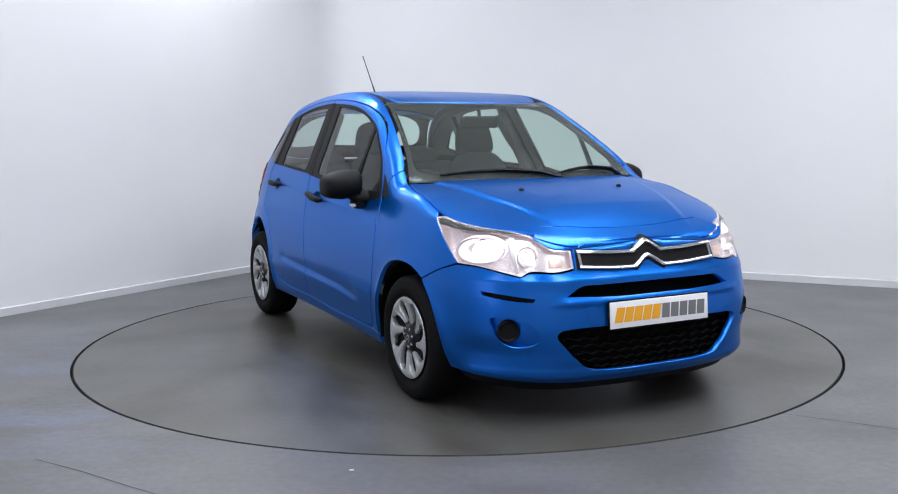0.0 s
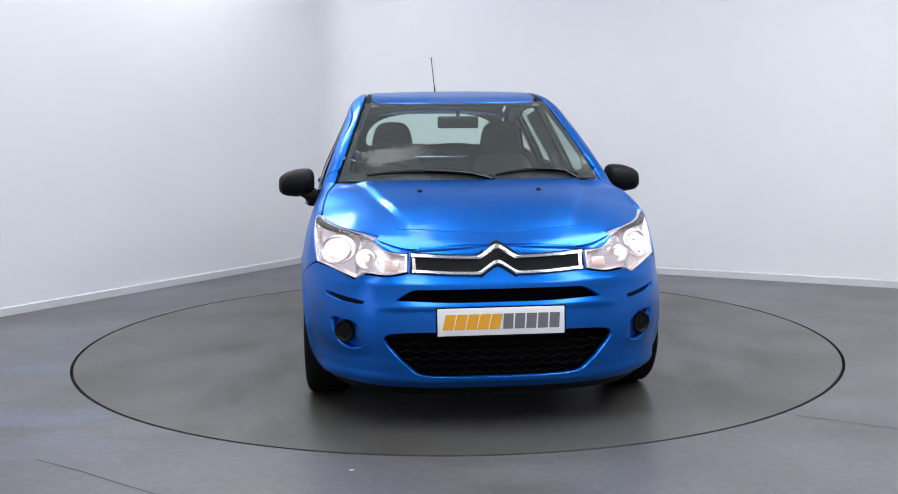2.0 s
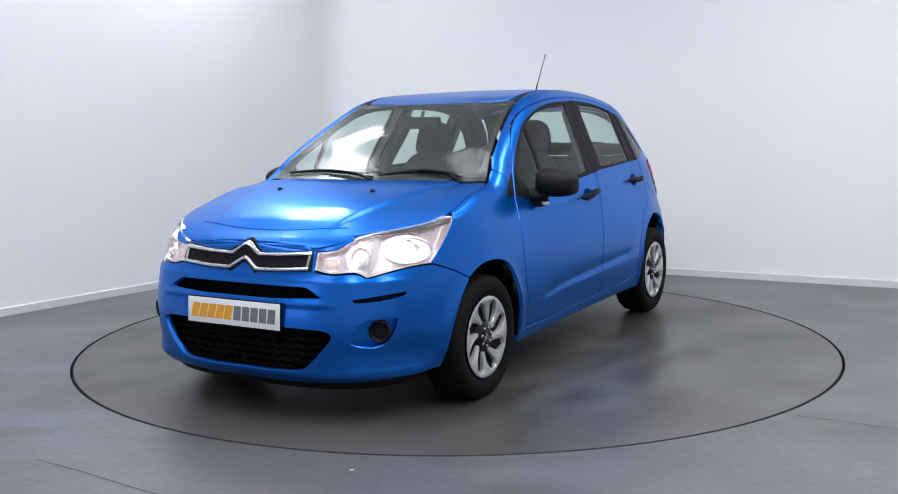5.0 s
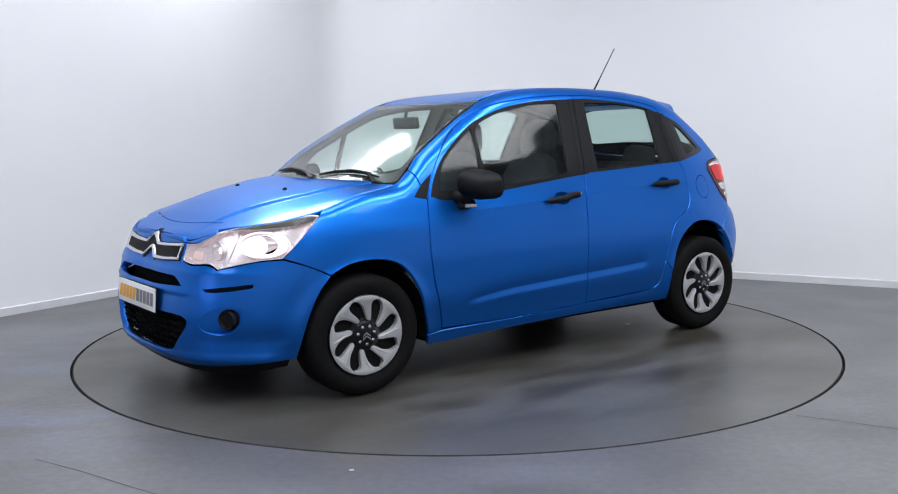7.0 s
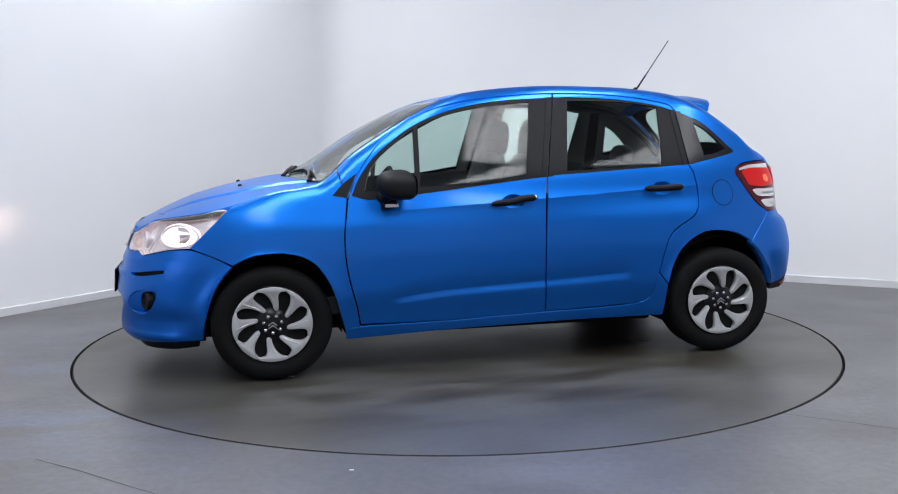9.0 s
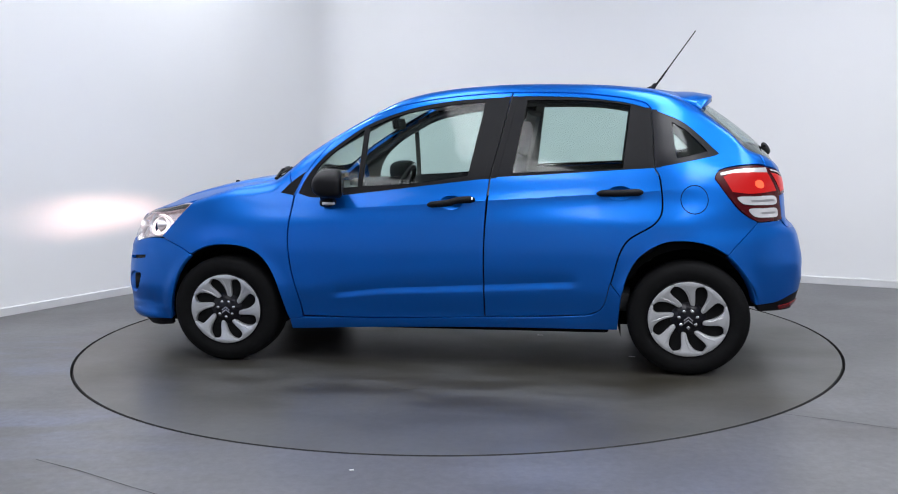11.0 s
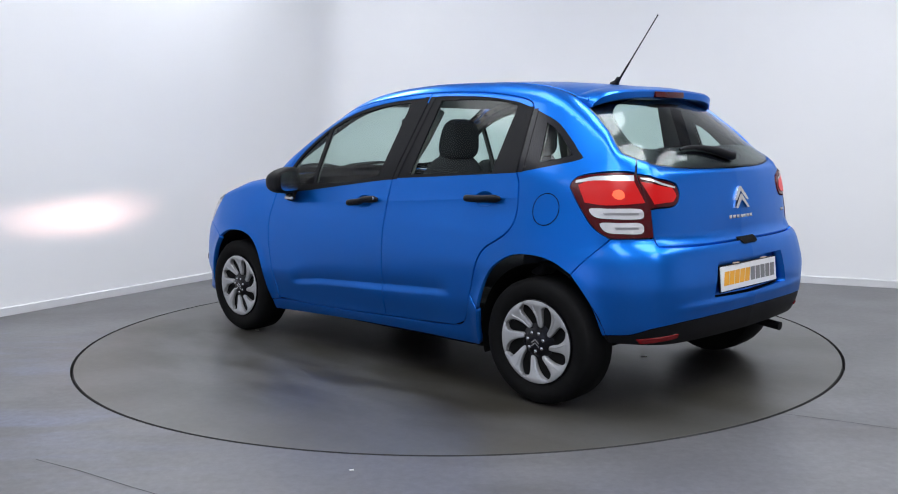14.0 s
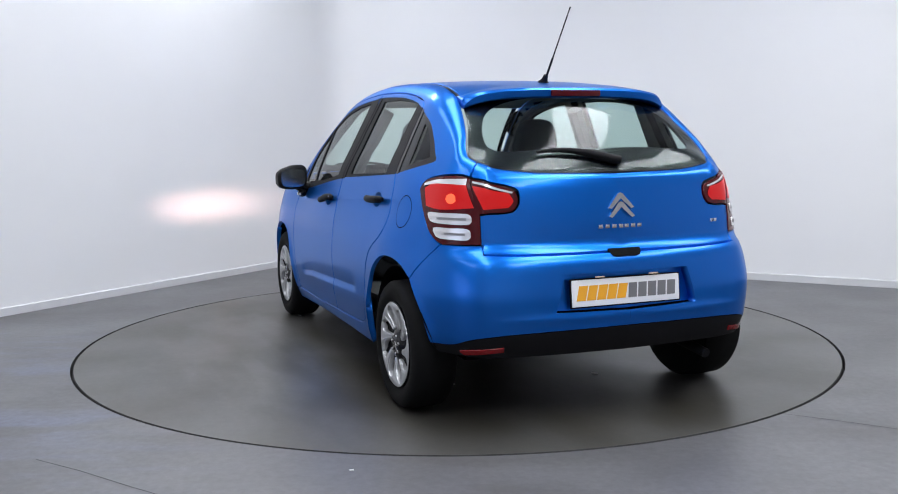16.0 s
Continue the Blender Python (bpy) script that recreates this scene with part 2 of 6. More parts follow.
tagged(part("turntable_pit", bm_mesh("turntable_pit", pit, GAP, False)), "pit under the turntable, coloured near-black for its shade", "pit", kind="structure")


def turntable():
    bm = bmesh.new()
    n = 192
    r = TABLE_R - 0.013
    prof = [(r - 0.004, 0.0), (r, -0.004), (r, -0.05)]
    centre = bm.verts.new((0, 0, 0))
    rings = [[bm.verts.new((q * math.cos(2 * math.pi * k / n), q * math.sin(2 * math.pi * k / n), z)) for k in range(n)] for q, z in prof]
    for k in range(n):
        j = (k + 1) % n
        bm.faces.new((centre, rings[0][k], rings[0][j]))
        for a, b in zip(rings, rings[1:]):
            bm.faces.new((a[k], b[k], b[j], a[j])).material_index = 1
    return tagged(part("turntable", bm_mesh("turntable", bm, [DISC, GAP], False)), "round grey turntable set flush in the floor, with oily tyre stains and painted shade by the car", "turntable")


table = turntable()


def strip_light(x, y, length):
    top = tagged(new("ceiling_light"), "wide white light panel with a glowing diffuser on the ceiling", "ceiling light", "ceiling light panels")
    top.location = (x, y, CEILING)
    box("body", -PANEL / 2 - 0.02, PANEL / 2 + 0.02, -length / 2 - 0.03, length / 2 + 0.03, -0.07, -0.002, STRIP_BODY, top, 0.01)
    box("diffuser", -PANEL / 2, PANEL / 2, -length / 2, length / 2, -0.11, -0.068, STRIP_GLOW, top, 0.015)


for sx_, sy_, sl_, sw_ in STRIPS:
    strip_light(sx_, sy_, sl_)


def floor_mark(name, pts, width, material, label, category, height=0.0012):
    """A thin line on the floor along plan points."""
    bm = bmesh.new()
    rows = []
    for i, q in enumerate(pts):
        d = (Vector(pts[min(i + 1, len(pts) - 1)]) - Vector(pts[max(i - 1, 0)])).normalized()
        n = Vector((-d.y, d.x)) * width / 2
        rows.append([bm.verts.new((q[0] + n.x, q[1] + n.y, height)), bm.verts.new((q[0] - n.x, q[1] - n.y, height))])
    for a, b in zip(rows, rows[1:]):
        bm.faces.new((a[0], a[1], b[1], b[0]))
    bmesh.ops.recalc_face_normals(bm, faces=bm.faces)
    return tagged(part(name, bm_mesh(name, bm, material, False)), label, category, kind="structure")


JOINT = mat("floor_crack", (0.03, 0.03, 0.03), 0.8)
floor_mark("floor_joint", [(1.42, -1.695), (1.63, -1.815), (1.9, -1.98), (2.6, -2.4), (3.6, -3.0)], 0.004, JOINT, "fine dark crack line in the painted floor", "floor joint")
floor_mark("floor_joint", [(-1.62, -2.2), (-1.4, -2.33), (-1.15, -2.5), (-0.8, -2.72), (-0.2, -3.1)], 0.004, JOINT, "fine dark crack line in the painted floor", "floor joint")
SCRAP = mat("white_scrap", (0.75, 0.75, 0.73), 0.7)


def scrap(x, y, a, length, width, parent=None):
    bm = box_bm(-length / 2, length / 2, -width / 2, width / 2, 0.0, 0.003, 0.001, 1)
    ob = part("paper_scrap", bm_mesh("paper_scrap", bm, SCRAP, False), parent, "small white scrap lying on the floor")
    ob.matrix_basis = pose(x, y, 0.0008, 0, 0, a)
    return ob


tagged(scrap(-0.39, -2.35, 12, 0.018, 0.008), category="scrap")
for sx_, sy_, sa_ in ((-0.51, -0.067, 160), (-1.058, 0.43, 165), (-1.156, -0.309, 40), (1.05, 0.75, 20)):
    scrap(sx_, sy_, sa_, 0.035, 0.011, table)

from mathutils.geometry import delaunay_2d_cdt


# ---------------------------------------------------------------- the car's outer form
def pchip(knots):
    """A smooth curve through (a, b) knots that does not overshoot."""
    ks = sorted(knots)
    xs, ys = np.array([k[0] for k in ks], float), np.array([k[1] for k in ks], float)
    h = np.diff(xs)
    d = np.diff(ys) / h
    m = np.zeros(len(xs))
    for i in range(1, len(xs) - 1):
        if d[i - 1] * d[i] > 0:
            w1, w2 = 2 * h[i] + h[i - 1], h[i] + 2 * h[i - 1]
            m[i] = (w1 + w2) / (w1 / d[i - 1] + w2 / d[i])
    m[0], m[-1] = d[0], d[-1]

    def f(x):
        x = np.asarray(x, float)
        i = np.clip(np.searchsorted(xs, x) - 1, 0, len(xs) - 2)
        xc = np.clip(x, xs[0], xs[-1])
        t = (xc - xs[i]) / h[i]
        return (ys[i] * (1 + 2 * t) * (1 - t) ** 2 + m[i] * h[i] * t * (1 - t) ** 2 + ys[i + 1] * t * t * (3 - 2 * t) + m[i + 1] * h[i] * t * t * (t - 1))
    return f


def spline(points, per=12, closed=False):
    """Catmull-Rom through 2D points; a point given twice is a corner."""
    p = [np.array(q, float) for q in points]
    n, out = len(p), []
    for i in range(n if closed else n - 1):
        a, b = p[i], p[(i + 1) % n]
        if np.allclose(a, b):
            continue
        a0 = p[i - 1] if (closed or i > 0) else a
        b1 = p[(i + 2) % n] if (closed or i + 2 < n) else b
        length = np.linalg.norm(b - a)
        la, lb = np.linalg.norm(a - a0), np.linalg.norm(b1 - b)
        t0 = (b - a0) / max(la + length, 1e-9) * length if la > 1e-9 else (b - a)
        t1 = (b1 - a) / max(lb + length, 1e-9) * length if lb > 1e-9 else (b - a)
        for k in range(per):
            t = k / per
            out.append(a * (1 + 2 * t) * (1 - t) ** 2 + t0 * t * (1 - t) ** 2 + b * t * t * (3 - 2 * t) + t1 * t * t * (t - 1))
    if not closed:
        out.append(p[-1])
    return np.array(out)


# half plan of the body at its widest, from nose to tail
PLAN = spline([(2.03, 0), (2.024, 0.2), (1.99, 0.4), (1.935, 0.54), (1.84, 0.655), (1.70, 0.745), (1.5, 0.805), (1.23, 0.838), (0.85, 0.835), (0.3, 0.836),
               (-0.3, 0.84), (-0.8, 0.843), (-1.23, 0.84), (-1.5, 0.8), (-1.68, 0.725), (-1.80, 0.61), (-1.86, 0.45), (-1.89, 0.25), (-1.90, 0)], 40)
PLAN_S = np.concatenate([[0], np.cumsum(np.linalg.norm(np.diff(PLAN, axis=0), axis=1))])
S_END = PLAN_S[-1]
AS_DRAWN = PLAN.copy()
# the haunches stand a little wider than the nose, and the tail is flatter
PLAN[:, 1] += np.interp(-PLAN[:, 0], [-1.9, -1.0, 0.0, 0.8, 1.9], [0.006, 0.009, 0.012, 0.019, 0.021]) * np.clip(PLAN[:, 1] / 0.5, 0, 1)
PLAN[:, 0] += 0.045 * np.clip((-PLAN[:, 0] - 1.6) / 0.28, 0, 1) * np.maximum(0, 1 - (PLAN[:, 1] / 0.66) ** 2)
PLAN[:, 0] += 0.012 * np.clip((PLAN[:, 0] - 1.6) / 0.3, 0, 1)
PT = np.gradient(PLAN, PLAN_S, axis=0)
PT /= np.linalg.norm(PT, axis=1)[:, None]
PN = np.stack([-PT[:, 1], PT[:, 0]], 1) * -1.0
PN *= np.sign((PN * (PLAN - np.array([0.0, 0.0]))).sum(1))[:, None]


def at_x(x):
    """The length along the plan at the side's station x."""
    return np.interp(-np.asarray(x, float), -AS_DRAWN[:, 0], PLAN_S)


def front_y(y):
    k = np.argmin(np.abs(AS_DRAWN[:, 0] - 1.3))
    return np.interp(y, AS_DRAWN[:k, 1], PLAN_S[:k])


def rear_y(y):
    k = np.argmin(np.abs(AS_DRAWN[:, 0] + 1.3))
    return np.interp(-np.asarray(y, float), -AS_DRAWN[k:, 1], PLAN_S[k:])


# how far the skin stands in from the plan, by height, at stations along it
PROFILES = [
    (0.0, pchip([(.13, .10), (.19, .06), (.23, .032), (.30, .012), (.40, .008), (.47, .015), (.55, .04), (.62, .07), (.70, .105), (.77, .125), (.9, .3)])),
    (front_y(0.58), pchip([(.13, .10), (.19, .055), (.23, .03), (.30, .01), (.40, .006), (.47, .01), (.55, .02), (.645, .045), (.72, .075), (.80, .12), (.9, .2)])),
    (at_x(1.45), pchip([(.15, .06), (.23, .025), (.3, .012), (.42, .0), (.55, .0), (.66, .008), (.75, .025), (.86, .058), (.95, .1)])),
    (at_x(0.95), pchip([(.17, .06), (.19, .05), (.25, .03), (.32, .02), (.45, .004), (.6, .006), (.75, .022), (.85, .052), (.91, .072), (1.0, .105), (1.2, .185), (1.35, .255), (1.5, .31)])),
    (at_x(0.0), pchip([(.17, .06), (.19, .05), (.24, .03), (.30, .022), (.42, .002), (.6, .0), (.75, .01), (.85, .028), (.93, .046), (1.0, .062), (1.2, .15), (1.35, .22), (1.46, .272), (1.52, .3)])),
    (at_x(-1.05), pchip([(.17, .07), (.19, .055), (.25, .03), (.32, .02), (.45, .002), (.6, .0), (.75, .018), (.885, .062), (1.035, .1), (1.2, .175), (1.35, .25), (1.42, .285), (1.52, .33)])),
    (at_x(-1.52), pchip([(.25, .08), (.3, .05), (.4, .02), (.55, .008), (.65, .02), (.75, .048), (.85, .07), (1.0, .11), (1.1, .16), (1.2, .215), (1.35, .30), (1.45, .35)])),
    (rear_y(0.58), pchip([(.25, .09), (.3, .06), (.4, .02), (.55, .008), (.65, .025), (.72, .05), (.76, .095), (.85, .105), (1.0, .13), (1.1, .18), (1.2, .25), (1.35, .36)])),
    (S_END, pchip([(.25, .10), (.30, .05), (.36, .02), (.45, .0), (.58, .005), (.68, .012), (.72, .03), (.76, .072), (.85, .074), (.95, .09), (1.05, .113), (1.12, .155), (1.3, .35)])),
]
PROF_S = np.array([p[0] for p in PROFILES])

# top edge of the sides: height, and how it rounds over (sideways, upwards)
EDGE_Z = pchip([(0, .768), (front_y(.36), .750), (front_y(.5), .775), (front_y(.6), .804), (at_x(1.6), .848), (at_x(1.44), .882), (at_x(1.2), .948), (at_x(0.98), .984),
                (at_x(.8), 1.125), (at_x(.62), 1.24), (at_x(.45), 1.336), (at_x(.285), 1.415), (at_x(.12), 1.456), (at_x(-.1), 1.48), (at_x(-.35), 1.490), (at_x(-.7), 1.482),
                (at_x(-1.0), 1.453), (at_x(-1.2), 1.405), (at_x(-1.33), 1.342), (at_x(-1.5), 1.231), (at_x(-1.63), 1.128), (rear_y(.55), 1.085), (rear_y(.3), 1.062), (S_END, 1.056)])
EDGE_H = pchip([(0, .012), (front_y(.5), .015), (at_x(1.5), .03), (at_x(1.2), .045), (at_x(.98), .07), (at_x(.3), .075), (at_x(-.4), .07), (at_x(-1.2), .075), (at_x(-1.35), .062), (at_x(-1.5), .045),
                (at_x(-1.63), .03), (S_END, .01)])
EDGE_V = pchip([(0, .02), (at_x(1.5), .03), (at_x(1.2), .05), (at_x(.98), .06), (at_x(.3), .07), (at_x(-1.0), .07), (at_x(-1.5), .05), (S_END, .012)])
ARCH_R = 0.335
AXLE, HUB_Z = 1.233, 0.288


def crease_z(x):
    """Height of the shoulder crease along the doors."""
    return 0.874 - 0.055 * np.asarray(x, float)


def skin(s, z, inset=0.0):
    """Points on the body's side skin at plan length s and height z."""
    s, z = np.atleast_1d(np.asarray(s, float)), np.atleast_1d(np.asarray(z, float))
    s, z = np.broadcast_arrays(s, z)
    i = np.clip(np.searchsorted(PROF_S, s, side="right") - 1, 0, len(PROF_S) - 2)
    t = np.clip((s - PROF_S[i]) / (PROF_S[i + 1] - PROF_S[i]), 0, 1)
    w = t * t * (3 - 2 * t)
    vals = np.stack([p[1](z) for p in PROFILES])
    cols = np.arange(len(z))
    d = vals[i, cols] * (1 - w) + vals[i + 1, cols] * w
    top, rh, rv = EDGE_Z(s), EDGE_H(s), EDGE_V(s)
    q = np.clip((z - (top - rv)) / rv, 0, 1)
    d = d + rh * (1 - np.sqrt(np.maximum(1 - q * q, 0)))
    x = np.interp(s, PLAN_S, PLAN[:, 0])
    # flared wheel arches
    for ax in (AXLE, -AXLE):
        rho = np.hypot(x - ax, (z - HUB_Z) * 1.04)
        d = d - 0.014 * np.exp(-((rho - ARCH_R) / 0.045) ** 2) * np.clip((z - 0.2) / 0.1, 0, 1)
    # pressed step low in the doors
    along = np.clip((x + 0.72) / 0.12, 0, 1) * np.clip((0.66 - x) / 0.12, 0, 1)
    along = along * along * (3 - 2 * along)
    g = z - (0.443 - 0.05 * x - 0.06 * np.clip(x - 0.35, 0, 1))
    rise = np.clip((g + 0.040) / 0.040, 0, 1)
    dip = np.where(g > 0, np.clip((0.095 - g) / 0.095, 0, 1) ** 2, rise * rise * (3 - 2 * rise))
    d = d + along * 0.0085 * dip
    # shoulder crease running through the handles
    g2 = z - crease_z(x)
    bulge = np.where(g2 > 0, np.exp(-np.abs(g2) / 0.045), np.exp(-np.abs(g2) / 0.028))
    d = d - 0.0055 * bulge * np.clip((0.75 - x) / 0.4, 0, 1) * np.clip((x + 1.35) / 0.35, 0, 1)
    # front bumper: flared lip, hollow flanks, a ledge under the upper intake
    front = np.clip((0.98 - s) / 0.12, 0, 1)
    d = d - 0.013 * front * np.exp(-((z - 0.222) / 0.028) ** 2)
    d = d + 0.012 * front * np.exp(-((z - 0.31) / 0.05) ** 2) * np.clip((s - 0.42) / 0.2, 0, 1)
    d = d - 0.009 * np.exp(-((z - 0.533) / 0.014) ** 2) * np.clip((0.52 - s) / 0.1, 0, 1)
    d = d - 0.006 * np.exp(-((z - 0.615) / 0.02) ** 2) * np.clip((0.95 - s) / 0.3, 0, 1)
    # rear bumper: a soft ledge above the valance
    d = d - 0.008 * np.exp(-((z - 0.47) / 0.02) ** 2) * np.clip((s - 4.45) / 0.25, 0, 1)
    d = d + inset
    n = np.stack([np.interp(s, PLAN_S, PN[:, 0]), np.interp(s, PLAN_S, PN[:, 1])], 1)
    n /= np.linalg.norm(n, axis=1)[:, None]
    base = np.stack([x, np.interp(s, PLAN_S, PLAN[:, 1])], 1)
    return np.column_stack([base - n * d[:, None], z])


# the line where the sides meet hood, glass and roof
RIM_S = np.linspace(0, S_END, 700)
RIM = skin(RIM_S, EDGE_Z(RIM_S) - 1e-4)
RIM[0, 1] = RIM[-1, 1] = 0.0
RIM[:, 0] = np.minimum.accumulate(RIM[:, 0] - 1e-6 * np.arange(len(RIM)))


def rim_y(x):
    return np.interp(-np.asarray(x, float), -RIM[:, 0], RIM[:, 1])


def rim_z(x):
    return np.interp(-np.asarray(x, float), -RIM[:, 0], RIM[:, 2])


COWL_X, COWL_BOW = 1.11, 0.15
HOOD_Z = pchip([(2.0, .70), (1.915, .768), (1.87, .788), (1.82, .808), (1.72, .853), (1.55, .91), (1.36, .954), (1.12, .992), (.9, 1.01)])
SCREEN_Z = pchip([(1.3, .885), (1.11, .995), (.9, 1.115), (.7, 1.245), (.5, 1.345), (.34, 1.41), (.2, 1.442), (0, 1.47)])
ROOF_Z = pchip([(.5, 1.37), (.34, 1.41), (.2, 1.445), (0, 1.476), (-.3, 1.499), (-.7, 1.497), (-1.0, 1.477), (-1.2, 1.45), (-1.45, 1.405)])
HATCH_Z = pchip([(-1.1, 1.50), (-1.3, 1.416), (-1.42, 1.342), (-1.55, 1.243), (-1.66, 1.142), (-1.74, 1.056), (-1.85, .93)])


def cowl(y):
    return COWL_X - COWL_BOW * (np.asarray(y, float) / 0.66) ** 2


def cap(kind, x, y):
    """Heights of hood, windscreen, roof and rear glass."""
    x, y = np.asarray(x, float), np.asarray(y, float)
    yc, zc = rim_y(x), rim_z(x)
    if kind == "screen":
        low = x > 0.95
        yc = np.where(low, rim_y(0.95) + (x - 0.95) * 0.2, yc)
        zc = np.where(low, rim_z(0.95) - (x - 0.95) * 0.62, zc)
    mid = {"hood": HOOD_Z, "screen": SCREEN_Z, "roof": ROOF_Z, "hatch": HATCH_Z}[kind](x)
    eta = np.clip(np.abs(y) / np.maximum(yc, 1e-6), 0, 1.2)
    p = {"hood": 3.0, "screen": 2.2, "roof": 2.4, "hatch": 2.2}[kind]
    z = zc + (mid - zc) * (1 - eta ** p)
    if kind == "hood":
        # two soft ridges that close in towards the nose
        ridge = np.interp(x, [1.0, 1.4, 1.8], [0.56, 0.47, 0.34])
        k = np.clip((ridge - np.abs(y)) / 0.042 + 0.5, 0, 1)
        z = z + 0.011 * (k * k * (3 - 2 * k)) * np.clip((1.86 - x) / 0.25, 0, 1)
    return z


# ---------------------------------------------------------------- car materials
BLUE = mat("blue_metallic_paint", (0.003, 0.122, 0.52), 0.33, metal=0.86, coat=0.36, coat_rough=0.13, grain=0.06, scale=900, spec=0.25, edge=(0.5, 0.72, 1.0))
TRIM = mat("black_plastic", (0.005, 0.005, 0.0065), 0.55, spec=0.14, bump=0.15, bump_scale=900)
GLOSS_BLACK = mat("gloss_black_trim", (0.004, 0.004, 0.007), 0.25, spec=0.25)
RUBBER = mat("tyre_rubber", (0.0042, 0.0042, 0.0046), 0.75, spec=0.12, grain=0.2, scale=40, bump=0.2, bump_scale=300)
SILVER = mat("silver_wheel_paint", (0.48, 0.485, 0.50), 0.34, metal=0.6, grain=0.05, scale=400)
CHROME = mat("chrome", (0.62, 0.62, 0.64), 0.22, metal=1.0)
# for hollows and backings: shade put into the colour as near-black
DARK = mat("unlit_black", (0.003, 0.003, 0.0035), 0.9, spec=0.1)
CABIN = mat("cabin_plastic", (0.045, 0.048, 0.055), 0.6, grain=0.1, scale=60, bump=0.1, bump_scale=400)
CABIN_LIGHT = mat("headliner_cloth", (0.36, 0.36, 0.34), 0.9, grain=0.05, scale=200)
PILLAR = mat("pillar_trim_plastic", (0.13, 0.13, 0.125), 0.7, grain=0.06, scale=200)
CLOTH = mat("seat_cloth", (0.035, 0.037, 0.045), 0.95, grain=0.25, scale=500, bump=0.3, bump_scale=700)
PANE = glass("window_glass", (0.80, 0.93, 0.885), clear=0.92, rough=0.06, ior=1.44)
SCREEN_PANE = glass("windscreen_glass", (0.82, 0.93, 0.88), clear=0.95, rough=0.12, ior=1.36, haze=0.045)
LENS = glass("clear_lens", (0.97, 0.97, 0.98), clear=0.98, ior=1.35)
REFLECTOR = mat("lamp_reflector", (0.70, 0.67, 0.69), 0.28, metal=0.7)
# lamp bowls glow by themselves, in place of lamp light caught in them
GLOW_CHAMBER = mat("glowing_lamp_chamber", (0.66, 0.62, 0.64), 0.26, metal=0.75, bump=0.8, bump_scale=38, emit=(1.0, 0.76, 0.78), power=0.16)
SMOKE = mat("smoked_lens", (0.045, 0.046, 0.042), 0.4, spec=0.2)
LAMP_GLOW = mat("headlamp_glow", (1, 1, 1), 0.3, emit=(1.0, 0.64, 0.57), power=16500.0)
SIDE_GLOW = mat("sidelight_glow", (1, 1, 1), 0.3, emit=(1.0, 0.86, 0.80), power=4.0)
SOFT_GLOW = mat("glowing_reflector", (0.9, 0.88, 0.88), 0.3, emit=(1.0, 0.82, 0.80), power=1.4)
GLOW_BOWL = mat("glowing_lamp_bowl", (0.9, 0.88, 0.88), 0.3, metal=0.3, emit=(1.0, 0.82, 0.83), power=1.0)
AMBER = mat("amber_bulb", (0.78, 0.62, 0.56), 0.25, metal=0.4, emit=(1.0, 0.62, 0.5), power=0.12)
LENS_WHITE = mat("white_lens", (0.68, 0.67, 0.69), 0.22, coat=0.4, metal=0.55)
RED = mat("red_lens", (0.05, 0.001, 0.003), 0.2, spec=0.3)
REFLEX = mat("red_reflector", (0.17, 0.003, 0.006), 0.2, spec=0.4)
RED_GLOW = mat("tail_glow", (0.12, 0.002, 0.002), 0.3, emit=(1.0, 0.004, 0.006), power=0.36, spec=0.3)
RED_HOT = mat("tail_bulb_glow", (0.3, 0.01, 0.01), 0.3, emit=(1.0, 0.16, 0.06), power=1.0, spec=0.3)
PLATE_WHITE = mat("plate_white", (0.78, 0.78, 0.8), 0.35)
PLATE_ORANGE = mat("plate_orange", (0.78, 0.36, 0.02), 0.4)
PLATE_GREY = mat("plate_grey", (0.16, 0.16, 0.17), 0.4)
PLATE_GLOW = mat("plate_lamp", (0.25, 0.2, 0.17), 0.4, emit=(1.0, 0.8, 0.65), power=0.25)


# ---------------------------------------------------------------- panels cut from the form
def loop(points, step=0.02):
    """A closed outline through 2D points; a point given twice is a corner."""
    p = [np.array(q, float) for q in points]
    n, out = len(p), []
    for i in range(n):
        a, b = p[i], p[(i + 1) % n]
        length = np.linalg.norm(b - a)
        if length < 1e-9:
            continue
        a0, b1 = p[i - 1], p[(i + 2) % n]
        la, lb = np.linalg.norm(a - a0), np.linalg.norm(b1 - b)
        t0 = (b - a0) / (la + length) * length if la > 1e-9 else b - a
        t1 = (b1 - a) / (lb + length) * length if lb > 1e-9 else b - a
        per = max(1, int(math.ceil(length / step)))
        for k in range(per):
            t = k / per
            out.append(a * (1 + 2 * t) * (1 - t) ** 2 + t0 * t * (1 - t) ** 2 + b * t * t * (3 - 2 * t) + t1 * t * t * (t - 1))
    return np.array(out)


def inside(q, loops):
    hit = np.zeros(len(q), bool)
    for lp in loops:
        a, b = lp, np.roll(lp, -1, axis=0)
        for (ax, ay), (bx, by) in zip(a, b):
            if ay != by:
                cross = (ay > q[:, 1]) != (by > q[:, 1])
                hit ^= cross & (q[:, 0] < (bx - ax) * (q[:, 1] - ay) / (by - ay) + ax)
    return hit


def on_skin(inset=0.0):
    def f(q):
        return skin(q[:, 0], np.minimum(q[:, 1], EDGE_Z(q[:, 0]) - 2e-4), inset)
    return f


